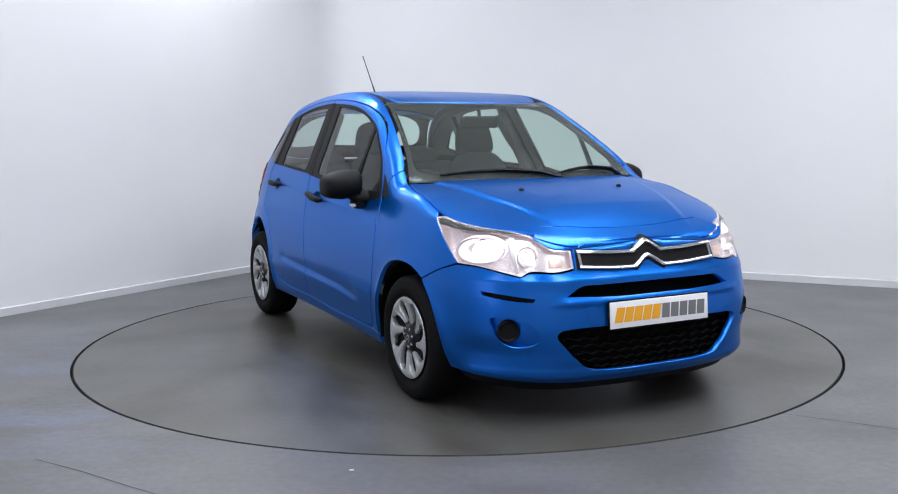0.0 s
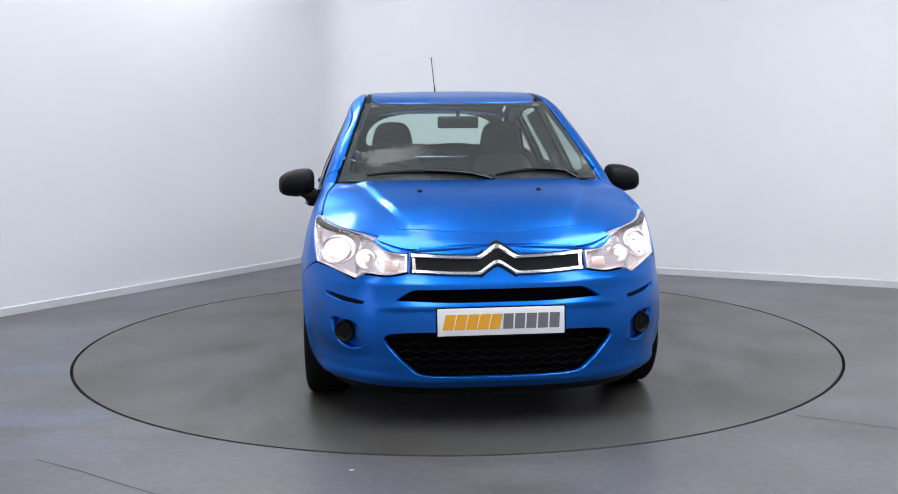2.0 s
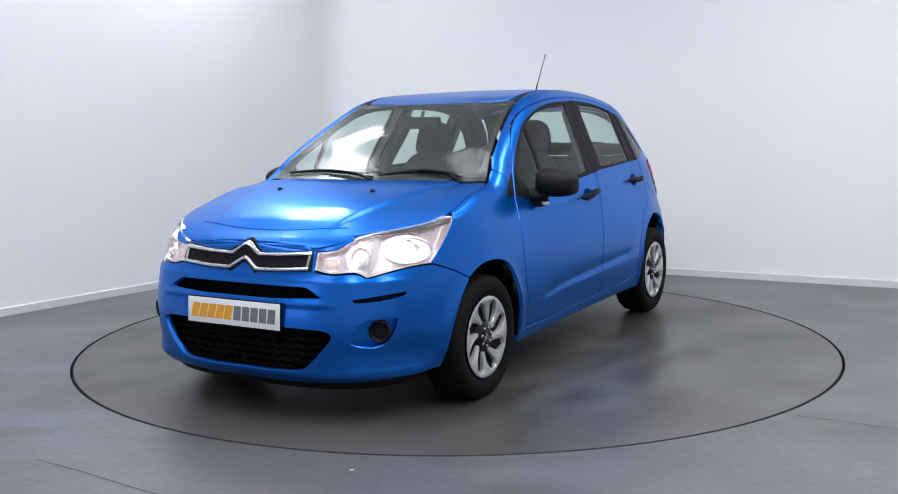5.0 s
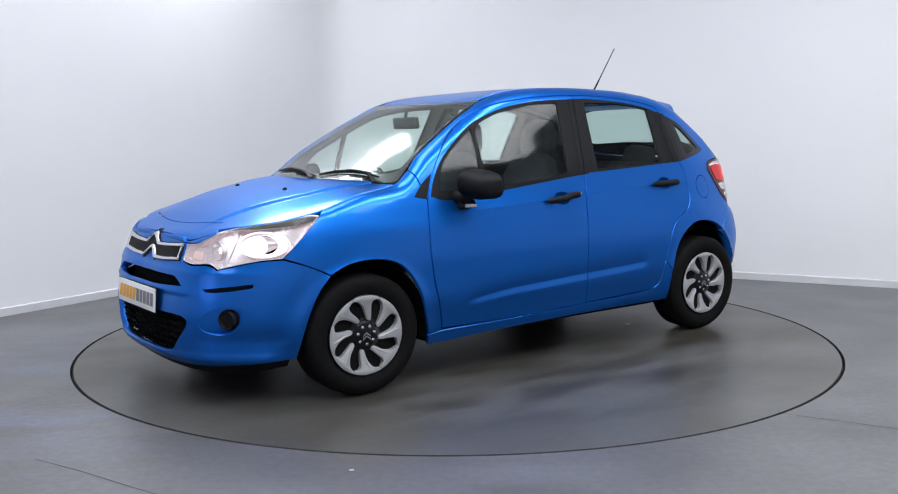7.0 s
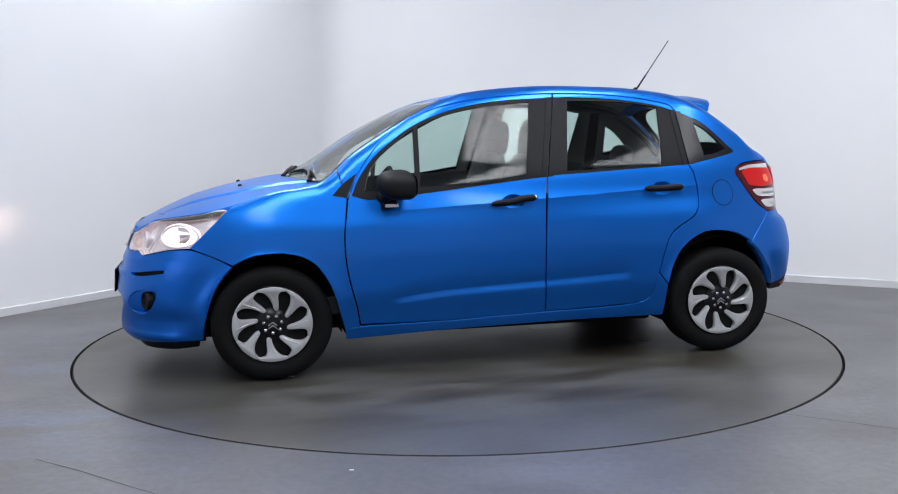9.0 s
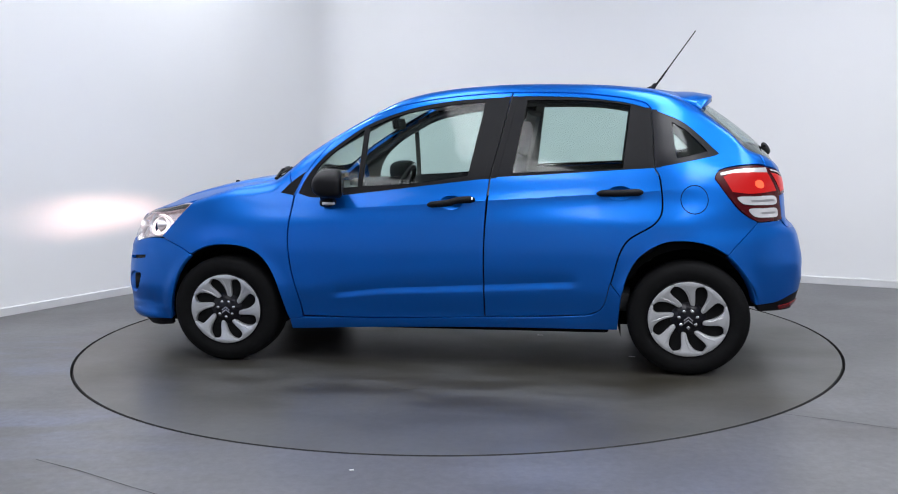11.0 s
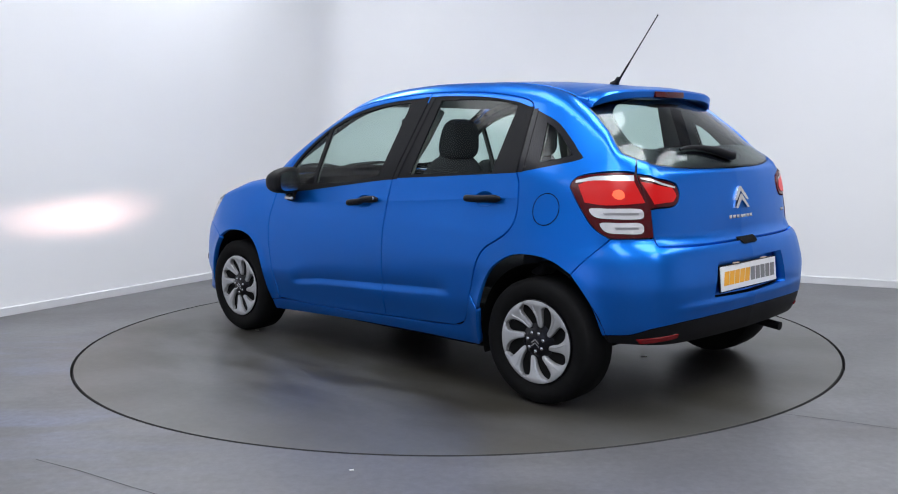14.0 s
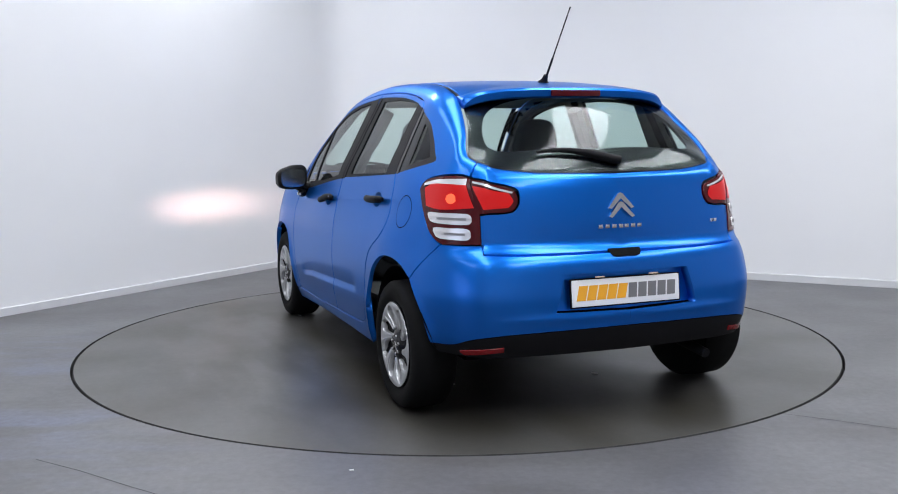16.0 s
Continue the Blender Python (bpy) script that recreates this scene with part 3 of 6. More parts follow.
def on_cap(kind, drop=0.0):
    def f(q):
        return np.column_stack([q, cap(kind, q[:, 0], q[:, 1]) - drop])
    return f


def fill(loops, fn, step=0.035, rim=0.012, extra=None, centre=None, outward=(0.0, 0.0, 0.3)):
    """Vertices, faces and normals of a panel: outlines filled on a form, with edges turned in."""
    pts, edges, base = [], [], 0
    for lp in loops:
        n = len(lp)
        edges += [(base + k, base + (k + 1) % n) for k in range(n)]
        pts += [tuple(q) for q in lp]
        base += n
    every = np.array(pts)
    lo, hi = every.min(0), every.max(0)
    gx, gy = np.meshgrid(np.arange(lo[0] + step / 2, hi[0], step), np.arange(lo[1] + step / 2, hi[1], step))
    grid = np.column_stack([gx.ravel(), gy.ravel()])
    if len(grid):
        grid = grid[inside(grid, loops)]
    if len(grid):
        near = np.min(np.linalg.norm(grid[:, None] - every[None], axis=2), axis=1)
        grid = grid[near > step * 0.45]
    if extra is not None:
        more = extra[inside(extra, loops)]
        if len(grid) and len(more):
            far = np.min(np.linalg.norm(grid[:, None] - more[None], axis=2), axis=1)
            grid = grid[far > step * 0.35]
        grid = np.vstack([grid.reshape(-1, 2), more])
    pts += [tuple(q) for q in grid]
    verts2, _, faces, _, _, _ = delaunay_2d_cdt([Vector(q) for q in pts], edges, [], 0, 1e-6)
    v2 = np.array([tuple(v) for v in verts2])
    tri = np.array([f for f in faces if len(f) == 3])
    tri = tri[inside(v2[tri].mean(1), loops)]
    used, inv = np.unique(tri, return_inverse=True)
    v2, tri = v2[used], inv.reshape(-1, 3)

    def shape(q):
        p, e = fn(q), 1.5e-4
        da = fn(q + [e, 0]) - fn(q - [e, 0])
        db = fn(q + [0, 0]) - fn(q - [0, 2 * e])
        n = np.cross(da, db)
        n /= np.maximum(np.linalg.norm(n, axis=1), 1e-12)[:, None]
        n *= np.where(((p - np.array(outward)) * n).sum(1) < 0, -1, 1)[:, None]
        return p, n

    p, n = shape(v2)
    fnorm = np.cross(p[tri[:, 1]] - p[tri[:, 0]], p[tri[:, 2]] - p[tri[:, 0]])
    turn = (fnorm * n[tri].mean(1)).sum(1) < 0
    tri[turn] = tri[turn][:, ::-1]
    V, N, F = [p], [n], [tuple(t) for t in tri.tolist()]
    count = len(p)
    if rim:
        for k, lp in enumerate(loops):
            q, m = shape(lp)
            t = np.roll(q, -1, axis=0) - np.roll(q, 1, axis=0)
            t /= np.maximum(np.linalg.norm(t, axis=1), 1e-9)[:, None]
            out = np.cross(t, m)
            nxt = np.roll(lp, -1, axis=0)
            area = (lp[:, 0] * nxt[:, 1] - nxt[:, 0] * lp[:, 1]).sum() * (1 if k == 0 else -1)
            probe = fn(lp + 1e-4 * np.column_stack([(nxt - np.roll(lp, 1, axis=0))[:, 1], -(nxt - np.roll(lp, 1, axis=0))[:, 0]]) * np.sign(area) * 10) - q
            out *= np.where((out * probe).sum(1) < 0, -1, 1)[:, None]
            c = len(lp)
            V += [q + m * 0.0003, q - m * rim]
            N += [m * 0.75 + out * 0.66, out]
            for i in range(c):
                j = (i + 1) % c
                if centre is not None and abs(lp[i][centre[0]] - centre[1]) < 1e-6 and abs(lp[j][centre[0]] - centre[1]) < 1e-6:
                    continue
                a = [count + i, count + j, count + c + j, count + c + i]
                w = np.cross(q[j] - q[i], -m[i])
                F.append(tuple(a) if (w * out[i]).sum() > 0 else tuple(a[::-1]))
            count += 2 * c
    return np.vstack(V), F, np.vstack(N)


def panel_mesh(name, data, material, side=1, both=False):
    V, F, N = data
    if both:
        c = len(V)
        mid = np.abs(V[:, 1]) < 1e-5
        N = N.copy()
        N[mid, 1] = 0
        other = np.where(mid, np.arange(c), np.cumsum(~mid) - 1 + c)
        V = np.vstack([V, V[~mid] * [1, -1, 1]])
        N = np.vstack([N, N[~mid] * [1, -1, 1]])
        F = F + [tuple(int(other[i]) for i in f[::-1]) for f in F]
    elif side < 0:
        V, N, F = V * [1, -1, 1], N * [1, -1, 1], [f[::-1] for f in F]
    me = mesh_of(name, V.tolist(), F, material, True)
    N = N / np.maximum(np.linalg.norm(N, axis=1), 1e-9)[:, None]
    me.normals_split_custom_set_from_vertices(N.tolist())
    return me


def pair(name, loops, fn, material, parents, label="", **kw):
    """The same panel on the left and on the right of the car."""
    data = fill(loops, fn, **kw)
    return [part(name, panel_mesh(name, data, material, side), parents[k], label) for k, side in enumerate((1, -1))]


def whole(name, loops, fn, material, parent, label="", **kw):
    """A panel built as a half and its mirror image, in one piece."""
    return part(name, panel_mesh(name, fill(loops, fn, **kw), material, both=True), parent, label)


def SX(x, z):
    return (float(at_x(x)), z)


def edge_run(s0, s1, n=30, down=0.0015):
    ss = np.linspace(s0, s1, n)
    return [(s, float(EDGE_Z(s)) - down) for s in ss]


EDGE_ROWS = np.array([(s, float(EDGE_Z(s)) - dz) for s in np.arange(1.0, S_END, 0.028) for dz in (0.006, 0.012, 0.021, 0.034, 0.05)])


STEP_ROWS = []
for s_ in np.arange(1.80, 3.72, 0.022):
    x_ = float(np.interp(s_, PLAN_S, PLAN[:, 0]))
    z_ = 0.443 - 0.05 * x_ - 0.06 * min(max(x_ - 0.35, 0), 1)
    STEP_ROWS += [(s_, z_ + k) for k in (0.086, 0.06, 0.038, 0.018, 0.006, 0.0005, -0.0005, -0.008, -0.016, -0.024, -0.032, -0.041)]
    if x_ > -1.35:
        STEP_ROWS += [(s_, float(crease_z(x_)) + k) for k in (-0.04, -0.025, -0.012, -0.004, -0.0006, 0.0006, 0.004, 0.012, 0.025, 0.045)]
EDGE_ROWS = np.vstack([EDGE_ROWS, np.array(STEP_ROWS)])


def C(*pts):
    """Corner points for an outline."""
    return [q for p in pts for q in (p, p)]


car = tagged(new("car"), "bright blue metallic five-door hatchback with black mirrors and lit lamps", "car")
both = [car, car]

# ---- front bumper
BUMPER = ([(0, 0.185), (0, 0.185), (0.3, 0.187), (0.6, 0.195), (0.8, 0.207)] + C((0.995, 0.222)) + [(1.02, 0.32), (1.06, 0.44), (1.105, 0.53)] + C((1.158, 0.592))
          + [(1.066, 0.636)] + C((0.948, 0.674)) + [(0.836, 0.668)] + C((0.642, 0.632)) + [(0.59, 0.651), (0.472, 0.648)] + C((0.383, 0.660), (0.383, 0.746))
          + [(q, float(EDGE_Z(q)) - 0.002) for q in (0.36, 0.28, 0.2, 0.1)] + C((0, 0.766)))
INTAKE = C((0, 0.597)) + [(0.3, 0.597), (0.365, 0.594)] + C((0.436, 0.555)) + [(0.2, 0.546)] + C((0, 0.545))
GRILLE = C((0, 0.432)) + [(0.3, 0.428), (0.42, 0.423), (0.466, 0.414), (0.481, 0.396), (0.468, 0.370), (0.437, 0.336), (0.398, 0.295), (0.352, 0.255), (0.30, 0.242), (0.18, 0.238)] + C((0, 0.237))
FOG = [(0.548, 0.392), (0.575, 0.430), (0.615, 0.455), (0.66, 0.468), (0.72, 0.470), (0.768, 0.462), (0.758, 0.42), (0.725, 0.372), (0.675, 0.345), (0.61, 0.348), (0.565, 0.366)]
SLOT = C((0.815, 0.574)) + [(0.70, 0.563)] + C((0.57, 0.549)) + [(0.58, 0.536), (0.70, 0.541)] + C((0.812, 0.556))
lp = [loop(q) for q in (BUMPER, INTAKE, GRILLE, FOG, SLOT)]
bumper = whole("front_bumper", lp, on_skin(), BLUE, car, rim=0.03, centre=(0, 0.0), step=0.018)
# near-black sheet behind the intakes that gives them their shaded depth
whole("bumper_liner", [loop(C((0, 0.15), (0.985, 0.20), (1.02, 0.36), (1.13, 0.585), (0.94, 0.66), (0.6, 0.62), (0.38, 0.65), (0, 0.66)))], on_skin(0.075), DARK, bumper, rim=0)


def scoop(q):
    """The fog lamp's hollow: shallow towards the middle, deep by the lamp."""
    t = np.clip((q[:, 0] - 0.545) / 0.13, 0, 1)
    return skin(q[:, 0], q[:, 1], 0.002 + 0.030 * t * t * (3 - 2 * t))


pair("fog_recess", [lp[3]], scoop, BLUE, [bumper, bumper], rim=0, step=0.012)
pair("slot_recess", [lp[4]], on_skin(0.024), TRIM, [bumper, bumper], rim=0)
whole("front_lip", [loop(C((0, 0.146)) + [(0.5, 0.148), (0.8, 0.158)] + C((0.96, 0.18), (0.97, 0.214)) + [(0.8, 0.201), (0.6, 0.189), (0.3, 0.181)] + C((0, 0.179)))], on_skin(0.022), TRIM, bumper,
      rim=0.02, centre=(0, 0.0))


def lathe(profile, n=32, axis="x"):
    """A turned solid round x (or y): profile of (distance along, radius)."""
    bm = bmesh.new()
    rows = []
    for d, r in profile:
        row = []
        for k in range(n):
            a = 2 * math.pi * k / n
            c, s = r * math.cos(a), r * math.sin(a)
            row.append(bm.verts.new((d, c, s) if axis == "x" else (c, d, s)))
        rows.append(row)
    for a, b in zip(rows, rows[1:]):
        for k in range(n):
            j = (k + 1) % n
            bm.faces.new((a[k], a[j], b[j], b[k]))
    bm.faces.new(rows[0][::-1])
    bm.faces.new(rows[-1])
    bmesh.ops.remove_doubles(bm, verts=bm.verts, dist=1e-5)
    bmesh.ops.recalc_face_normals(bm, faces=bm.faces)
    return bm


def skin_frame(s, z, side=1):
    """The skin's place at (s, z) and its outward direction."""
    p = skin(s, z)[0]
    a = skin(s + 1e-3, z)[0] - skin(s - 1e-3, z)[0]
    b = skin(s, z)[0] - skin(s, z - 2e-3)[0]
    n = np.cross(a, b)
    n /= np.linalg.norm(n)
    if n[0] * p[0] + n[1] * p[1] < 0:
        n = -n
    return Vector((p[0], p[1] * side, p[2])), Vector((n[0], n[1] * side, n[2]))


def face_x(place, way):
    """A pose whose x axis points the given way, its z roughly up."""
    x = way.normalized()
    y = Vector((0, 0, 1)).cross(x).normalized()
    z = x.cross(y)
    m = Matrix((x, y, z)).transposed().to_4x4()
    m.translation = place
    return m


def put(name, bm, material, parent, m, label="", smooth=True):
    ob = part(name, bm_mesh(name, bm, material, smooth), parent, label)
    ob.matrix_basis = m
    return ob


for side in (1, -1):
    p, n = skin_frame(0.688, 0.412, side)
    m = face_x(p - n * 0.011, (n + Vector((0.8, 0, 0))).normalized())
    fog = put("fog_lamp_blank", lathe([(-0.03, 0.046), (0.0, 0.046), (0.006, 0.042), (0.002, 0.036), (-0.004, 0.032), (-0.004, 0.0)]), TRIM, bumper, m, "round black fog lamp blank")
put("tow_cover", lathe([(-0.002, 0.026), (0.0015, 0.026), (0.0025, 0.0)], 20), BLUE, bumper, face_x(*skin_frame(0.325, 0.487, -1)))

# mesh of the lower grille: honeycomb-like rows of dark bars
for row in range(6):
    z = 0.25 + row * 0.031
    reach = float(np.interp(z, [0.237, 0.30, 0.365, 0.417], [0.27, 0.385, 0.43, 0.465]))
    wave = [(-reach + 2 * reach * k / 48, z + 0.006 * math.sin(k * math.pi / 2 + row * math.pi / 2)) for k in range(49)]
    bm = bmesh.new()
    rows = []
    for y, zz in wave:
        q = skin(front_y(abs(y)), zz, 0.03)[0]
        rows.append([bm.verts.new((q[0] + dx, y, zz + dz)) for dx, dz in ((0, -0.004), (0.006, 0), (0, 0.004), (-0.012, 0))])
    for a, b in zip(rows, rows[1:]):
        for k in range(4):
            bm.faces.new((a[k], b[k], b[(k + 1) % 4], a[(k + 1) % 4]))
    part("grille_bar", bm_mesh("grille_bar", bm, DARK), bumper)


# ---- grille with the double chevron, laid on the nose
def chevron_path(lift, reach):
    """Half of a bar of the badge: flat at the side, rising to the middle."""
    return [(reach, 0.700 + lift + 0.004), (0.2, 0.693 + lift), (0.088, 0.690 + lift), (0.072, 0.692 + lift), (0.02, 0.728 + lift), (0.0, 0.734 + lift)]


def nose_bar(name, lift, reach, height, depth, material, proud=0.004):
    key = chevron_path(lift, reach)
    half = [(y0 + (y1 - y0) * k / 6, z0 + (z1 - z0) * k / 6) for (y0, z0), (y1, z1) in zip(key[:2], key[1:3]) for k in range(6)] + key[2:]
    pts = [(-s, z) for s, z in half] + [(s, z) for s, z in half[::-1]][1:]
    bm = bmesh.new()
    rows = []
    for y, z in pts:
        s = float(front_y(abs(y)))
        hz = height * (1.25 if abs(y) < 0.08 else 1.0)
        prof = [(-hz, -0.012), (-hz, proud + depth * 0.5), (-hz * 0.45, proud + depth), (hz * 0.45, proud + depth), (hz, proud + depth * 0.5), (hz, -0.012)]
        row = []
        for dz, dx in prof:
            q = skin(s, z + dz)[0]
            row.append(bm.verts.new((q[0] + dx, math.copysign(q[1], y) if y else 0.0, z + dz)))
        rows.append(row)
    for a, b in zip(rows, rows[1:]):
        for k in range(5):
            bm.faces.new((a[k], b[k], b[k + 1], a[k + 1]))
    bm.faces.new(rows[0])
    bm.faces.new(rows[-1][::-1])
    bmesh.ops.recalc_face_normals(bm, faces=bm.faces)
    return part(name, bm_mesh(name, bm, material), car, {"chrome_bar": "chrome bar rising to a chevron"}.get(name, ""))


nose_bar("grille_insert", 0.0, 0.375, 0.0415, 0.0015, TRIM, 0.0025)
nose_bar("chrome_bar", 0.031, 0.372, 0.0078, 0.011, CHROME)
nose_bar("chrome_bar", -0.031, 0.365, 0.0078, 0.011, CHROME)
for side in (1, -1):
    a, b = skin(front_y(0.37), 0.737)[0], skin(front_y(0.362), 0.671)[0]
    bm = bmesh.new()
    d = Vector((0.014, 0.0, 0))
    pts = [Vector((q[0], q[1] * side, q[2])) for q in (a, b)]
    o = Vector((-0.004, -0.013 * side, 0))
    vs = [bm.verts.new(q) for q in (pts[0], pts[0] + d * 0.7, pts[0] + o + d, pts[0] + o, pts[1], pts[1] + d * 0.7, pts[1] + o + d, pts[1] + o)]
    for f in ((0, 1, 2, 3), (7, 6, 5, 4), (0, 4, 5, 1), (1, 5, 6, 2), (2, 6, 7, 3), (3, 7, 4, 0)):
        bm.faces.new([vs[k] for k in f])
    bmesh.ops.recalc_face_normals(bm, faces=bm.faces)
    part("chrome_end", bm_mesh("chrome_end", bm, CHROME), car)

# ---- hood, nose strip, windscreen, roof, rear glass
HOOD_LINE = [(1.812 - 0.35 * y * y, y) for y in np.linspace(0, 0.42, 12)]


def rim_run(x0, x1, n, inset=0.0035):
    out = []
    for x in np.linspace(x0, x1, n):
        out.append((x, float(rim_y(x)) - inset))
    return out


hood_back = [(float(cowl(y)) + 0.012, y) for y in np.linspace(0, 0.655, 12)]
hood_loop = (C(HOOD_LINE[0]) + HOOD_LINE[1:] + [(float(np.interp(0.42, RIM[:300, 1], RIM[:300, 0])) - 0.06, 0.44)] + rim_run(1.80, 0.975, 40, 0.0012)[3:] + [hood_back[-1]] * 2 + hood_back[-2:0:-1] + C(hood_back[0]))
hood = whole("hood", [loop(hood_loop)], on_cap("hood"), BLUE, car, rim=0.014, centre=(1, 0.0), step=0.018)
nose_loop = C((RIM[0, 0] - 0.004, 0)) + [(x, y) for x, y in zip(RIM[8:150:8, 0] - 0.004, RIM[8:150:8, 1] - 0.003) if x > 1.80] + [(x + 0.006, y) for x, y in HOOD_LINE[::-1]][:1] * 2 + [(x + 0.006, y) for x, y in HOOD_LINE[::-1]][1:-1] + C((HOOD_LINE[0][0] + 0.006, 0))
whole("nose_panel", [loop(nose_loop)], on_cap("hood"), BLUE, car, rim=0.012, centre=(1, 0.0), step=0.03)


def nose_lip():
    """The turned-down front edge of the nose panel, closing it onto the bumper."""
    bm = bmesh.new()
    rows = []
    for y in np.linspace(-0.40, 0.40, 49):
        sy = float(front_y(abs(y)))
        q = skin(sy, float(EDGE_Z(sy)) - 0.003, 0.0)[0]
        x = q[0] - 0.006
        top = max(float(cap("hood", x, y)), q[2] + 0.002)
        rows.append([bm.verts.new((q[0] + 0.0005, y, q[2])), bm.verts.new((q[0] + 0.0005, y, (q[2] + top) / 2)), bm.verts.new((x, y, top + 0.0006)), bm.verts.new((x - 0.02, y, top - 0.001))])
    for a, b in zip(rows, rows[1:]):
        for k in range(3):
            bm.faces.new((a[k], b[k], b[k + 1], a[k + 1]))
    bmesh.ops.recalc_face_normals(bm, faces=bm.faces)
    part("nose_lip", bm_mesh("nose_lip", bm, BLUE), car)


nose_lip()
whole("hood_underside", [loop(C((1.86, 0)) + [(1.84, 0.3), (1.6, 0.56), (1.3, 0.64)] + C((1.0, 0.62), (1.1, 0)))], on_cap("hood", 0.03), DARK, hood, rim=0)

screen_top = [(0.352 - 0.24 * y * y, y) for y in np.linspace(0, 0.495, 8)]
screen_low = [(float(cowl(y)), y) for y in np.linspace(0, 0.645, 10)]
SCREEN = C(screen_low[0]) + screen_low[1:-1] + C(screen_low[-1]) + rim_run(0.95, 0.30, 24, 0.006) + C(screen_top[-1]) + screen_top[-2:0:-1] + C(screen_top[0])
screen = whole("windscreen", [loop(SCREEN)], on_cap("screen"), SCREEN_PANE, car, rim=0, step=0.05, label="clear laminated windscreen")
screen.visible_shadow = False
inner = (C((float(cowl(0)) - 0.07, 0)) + [(float(cowl(y)) - 0.07, y) for y in np.linspace(0.06, 0.5, 7)] + [(0.90, 0.60)] + rim_run(0.84, 0.36, 14, 0.035)
         + [(0.29, 0.452), (0.31, 0.36)] + C((0.335, 0)))
whole("screen_border", [loop(SCREEN), loop(inner)], on_cap("screen", 0.006), GLOSS_BLACK, screen, rim=0, step=0.04, centre=(1, 0.0))


def ditch_in(x):
    """How far in from the rim the black roof strip reaches: it narrows to the back."""
    return float(np.interp(x, [-1.24, -0.9, -0.2, 0.3], [0.010, 0.016, 0.030, 0.034]))


roof_loop = C((0.347, 0)) + [(x - 0.006, y) for x, y in screen_top[1:-1]] + C((0.288, 0.452)) + [(x, float(rim_y(x)) - ditch_in(x)) for x in np.linspace(0.2, -1.20, 30)] + C((-1.25, float(rim_y(-1.25)) - 0.010)) + C((-1.28, 0))
roof = whole("roof", [loop(roof_loop)], on_cap("roof"), BLUE, car, rim=0.012, centre=(1, 0.0), step=0.06)
ditch = rim_run(0.296, -1.24, 40, 0.003) + [(x, float(rim_y(x)) - ditch_in(x) + 0.003) for x in np.linspace(-1.24, 0.284, 40)]
pair("roof_strip", [loop(ditch)], on_cap("roof", 0.004), TRIM, both, rim=0.01, step=0.03)
whole("headliner", [loop(C((0.30, 0)) + rim_run(0.27, -1.22, 20, 0.012) + C((-1.24, 0)))], on_cap("roof", 0.03), CABIN_LIGHT, roof, rim=0, step=0.1)

hatch_edge = [(x, y) for x, y in zip(RIM[::6, 0], RIM[::6, 1]) if x < -1.262]
HATCH = C((-1.262, 0), (-1.262, float(rim_y(-1.262)) - 0.004)) + [(x + 0.003, max(y - 0.004, 0)) for x, y in hatch_edge[1:-1]] + C((RIM[-1, 0] + 0.004, 0))
rear_glass = whole("rear_window", [loop(HATCH)], on_cap("hatch"), PANE, car, rim=0, step=0.04, label="tinted rear window with black border")
rear_glass.visible_shadow = False
inner = C((-1.33, 0)) + [(-1.33, 0.33), (-1.36, 0.43), (-1.43, 0.485), (-1.52, 0.5), (-1.578, 0.45), (-1.615, 0.3)] + C((-1.638, 0))
whole("glass_border", [loop(HATCH), loop(inner)], on_cap("hatch", 0.006), GLOSS_BLACK, rear_glass, rim=0, step=0.03, centre=(1, 0.0))

# ---- fenders, doors, body sides
SEAM = [(1.745, 0.908), (1.80, 1.02), (1.87, 1.122), (1.97, 1.224), (2.12, 1.318), (2.30, 1.384), (2.55, 1.424), (2.80, 1.443), (2.906, 1.446), (3.1, 1.444), (3.3, 1.432), (3.5, 1.405), (3.60, 1.378)]
DOOR_BACK = [(3.640, 1.048), (3.665, 1.0), (3.677, 0.837), (3.641, 0.775), (3.497, 0.676), (3.425, 0.467)]
FENDER = (C((0.952, 0.682)) + [(1.066, 0.642)] + C((1.164, 0.598)) + [(1.20, 0.618), (1.26, 0.641), (1.34, 0.652), (1.42, 0.650), (1.501, 0.632), (1.565, 0.595), (1.615, 0.535), (1.655, 0.455), (1.683, 0.36)] + C((1.715, 0.246))
          + C((1.788, 0.258)) + [(1.776, 0.339), (1.730, 0.534), (1.717, 0.706)] + C((1.741, 0.905), (1.70, float(EDGE_Z(1.70)) - 0.003)) + edge_run(1.68, 1.16, 26) + C((1.14, 0.866)) + [(1.05, 0.778)])
pair("front_fender", [loop(FENDER)], on_skin(), BLUE, both, extra=EDGE_ROWS, rim=0.02, step=0.022)
FRONT_DOOR = (C((1.751, 0.903)) + [(1.725, 0.706), (1.738, 0.534), (1.784, 0.339)] + C((1.797, 0.268)) + [(2.228, 0.265)] + C((2.780, 0.283)) + [(2.780, 0.658), (2.804, 0.988)] + C((2.901, 1.440))
              + [(s, z - 0.006) for s, z in SEAM[7:0:-1]])
FRONT_BLACK = (C((1.768, 0.922)) + [(1.804, 1.0), (1.88, 1.1), (1.962, 1.172), (2.119, 1.278), (2.301, 1.349), (2.47, 1.388), (2.64, 1.408)] + C((2.893, 1.421), (2.8025, 0.998))
               + [(2.555, 0.972), (2.24, 0.936), (1.998, 0.910), (1.85, 0.900)])
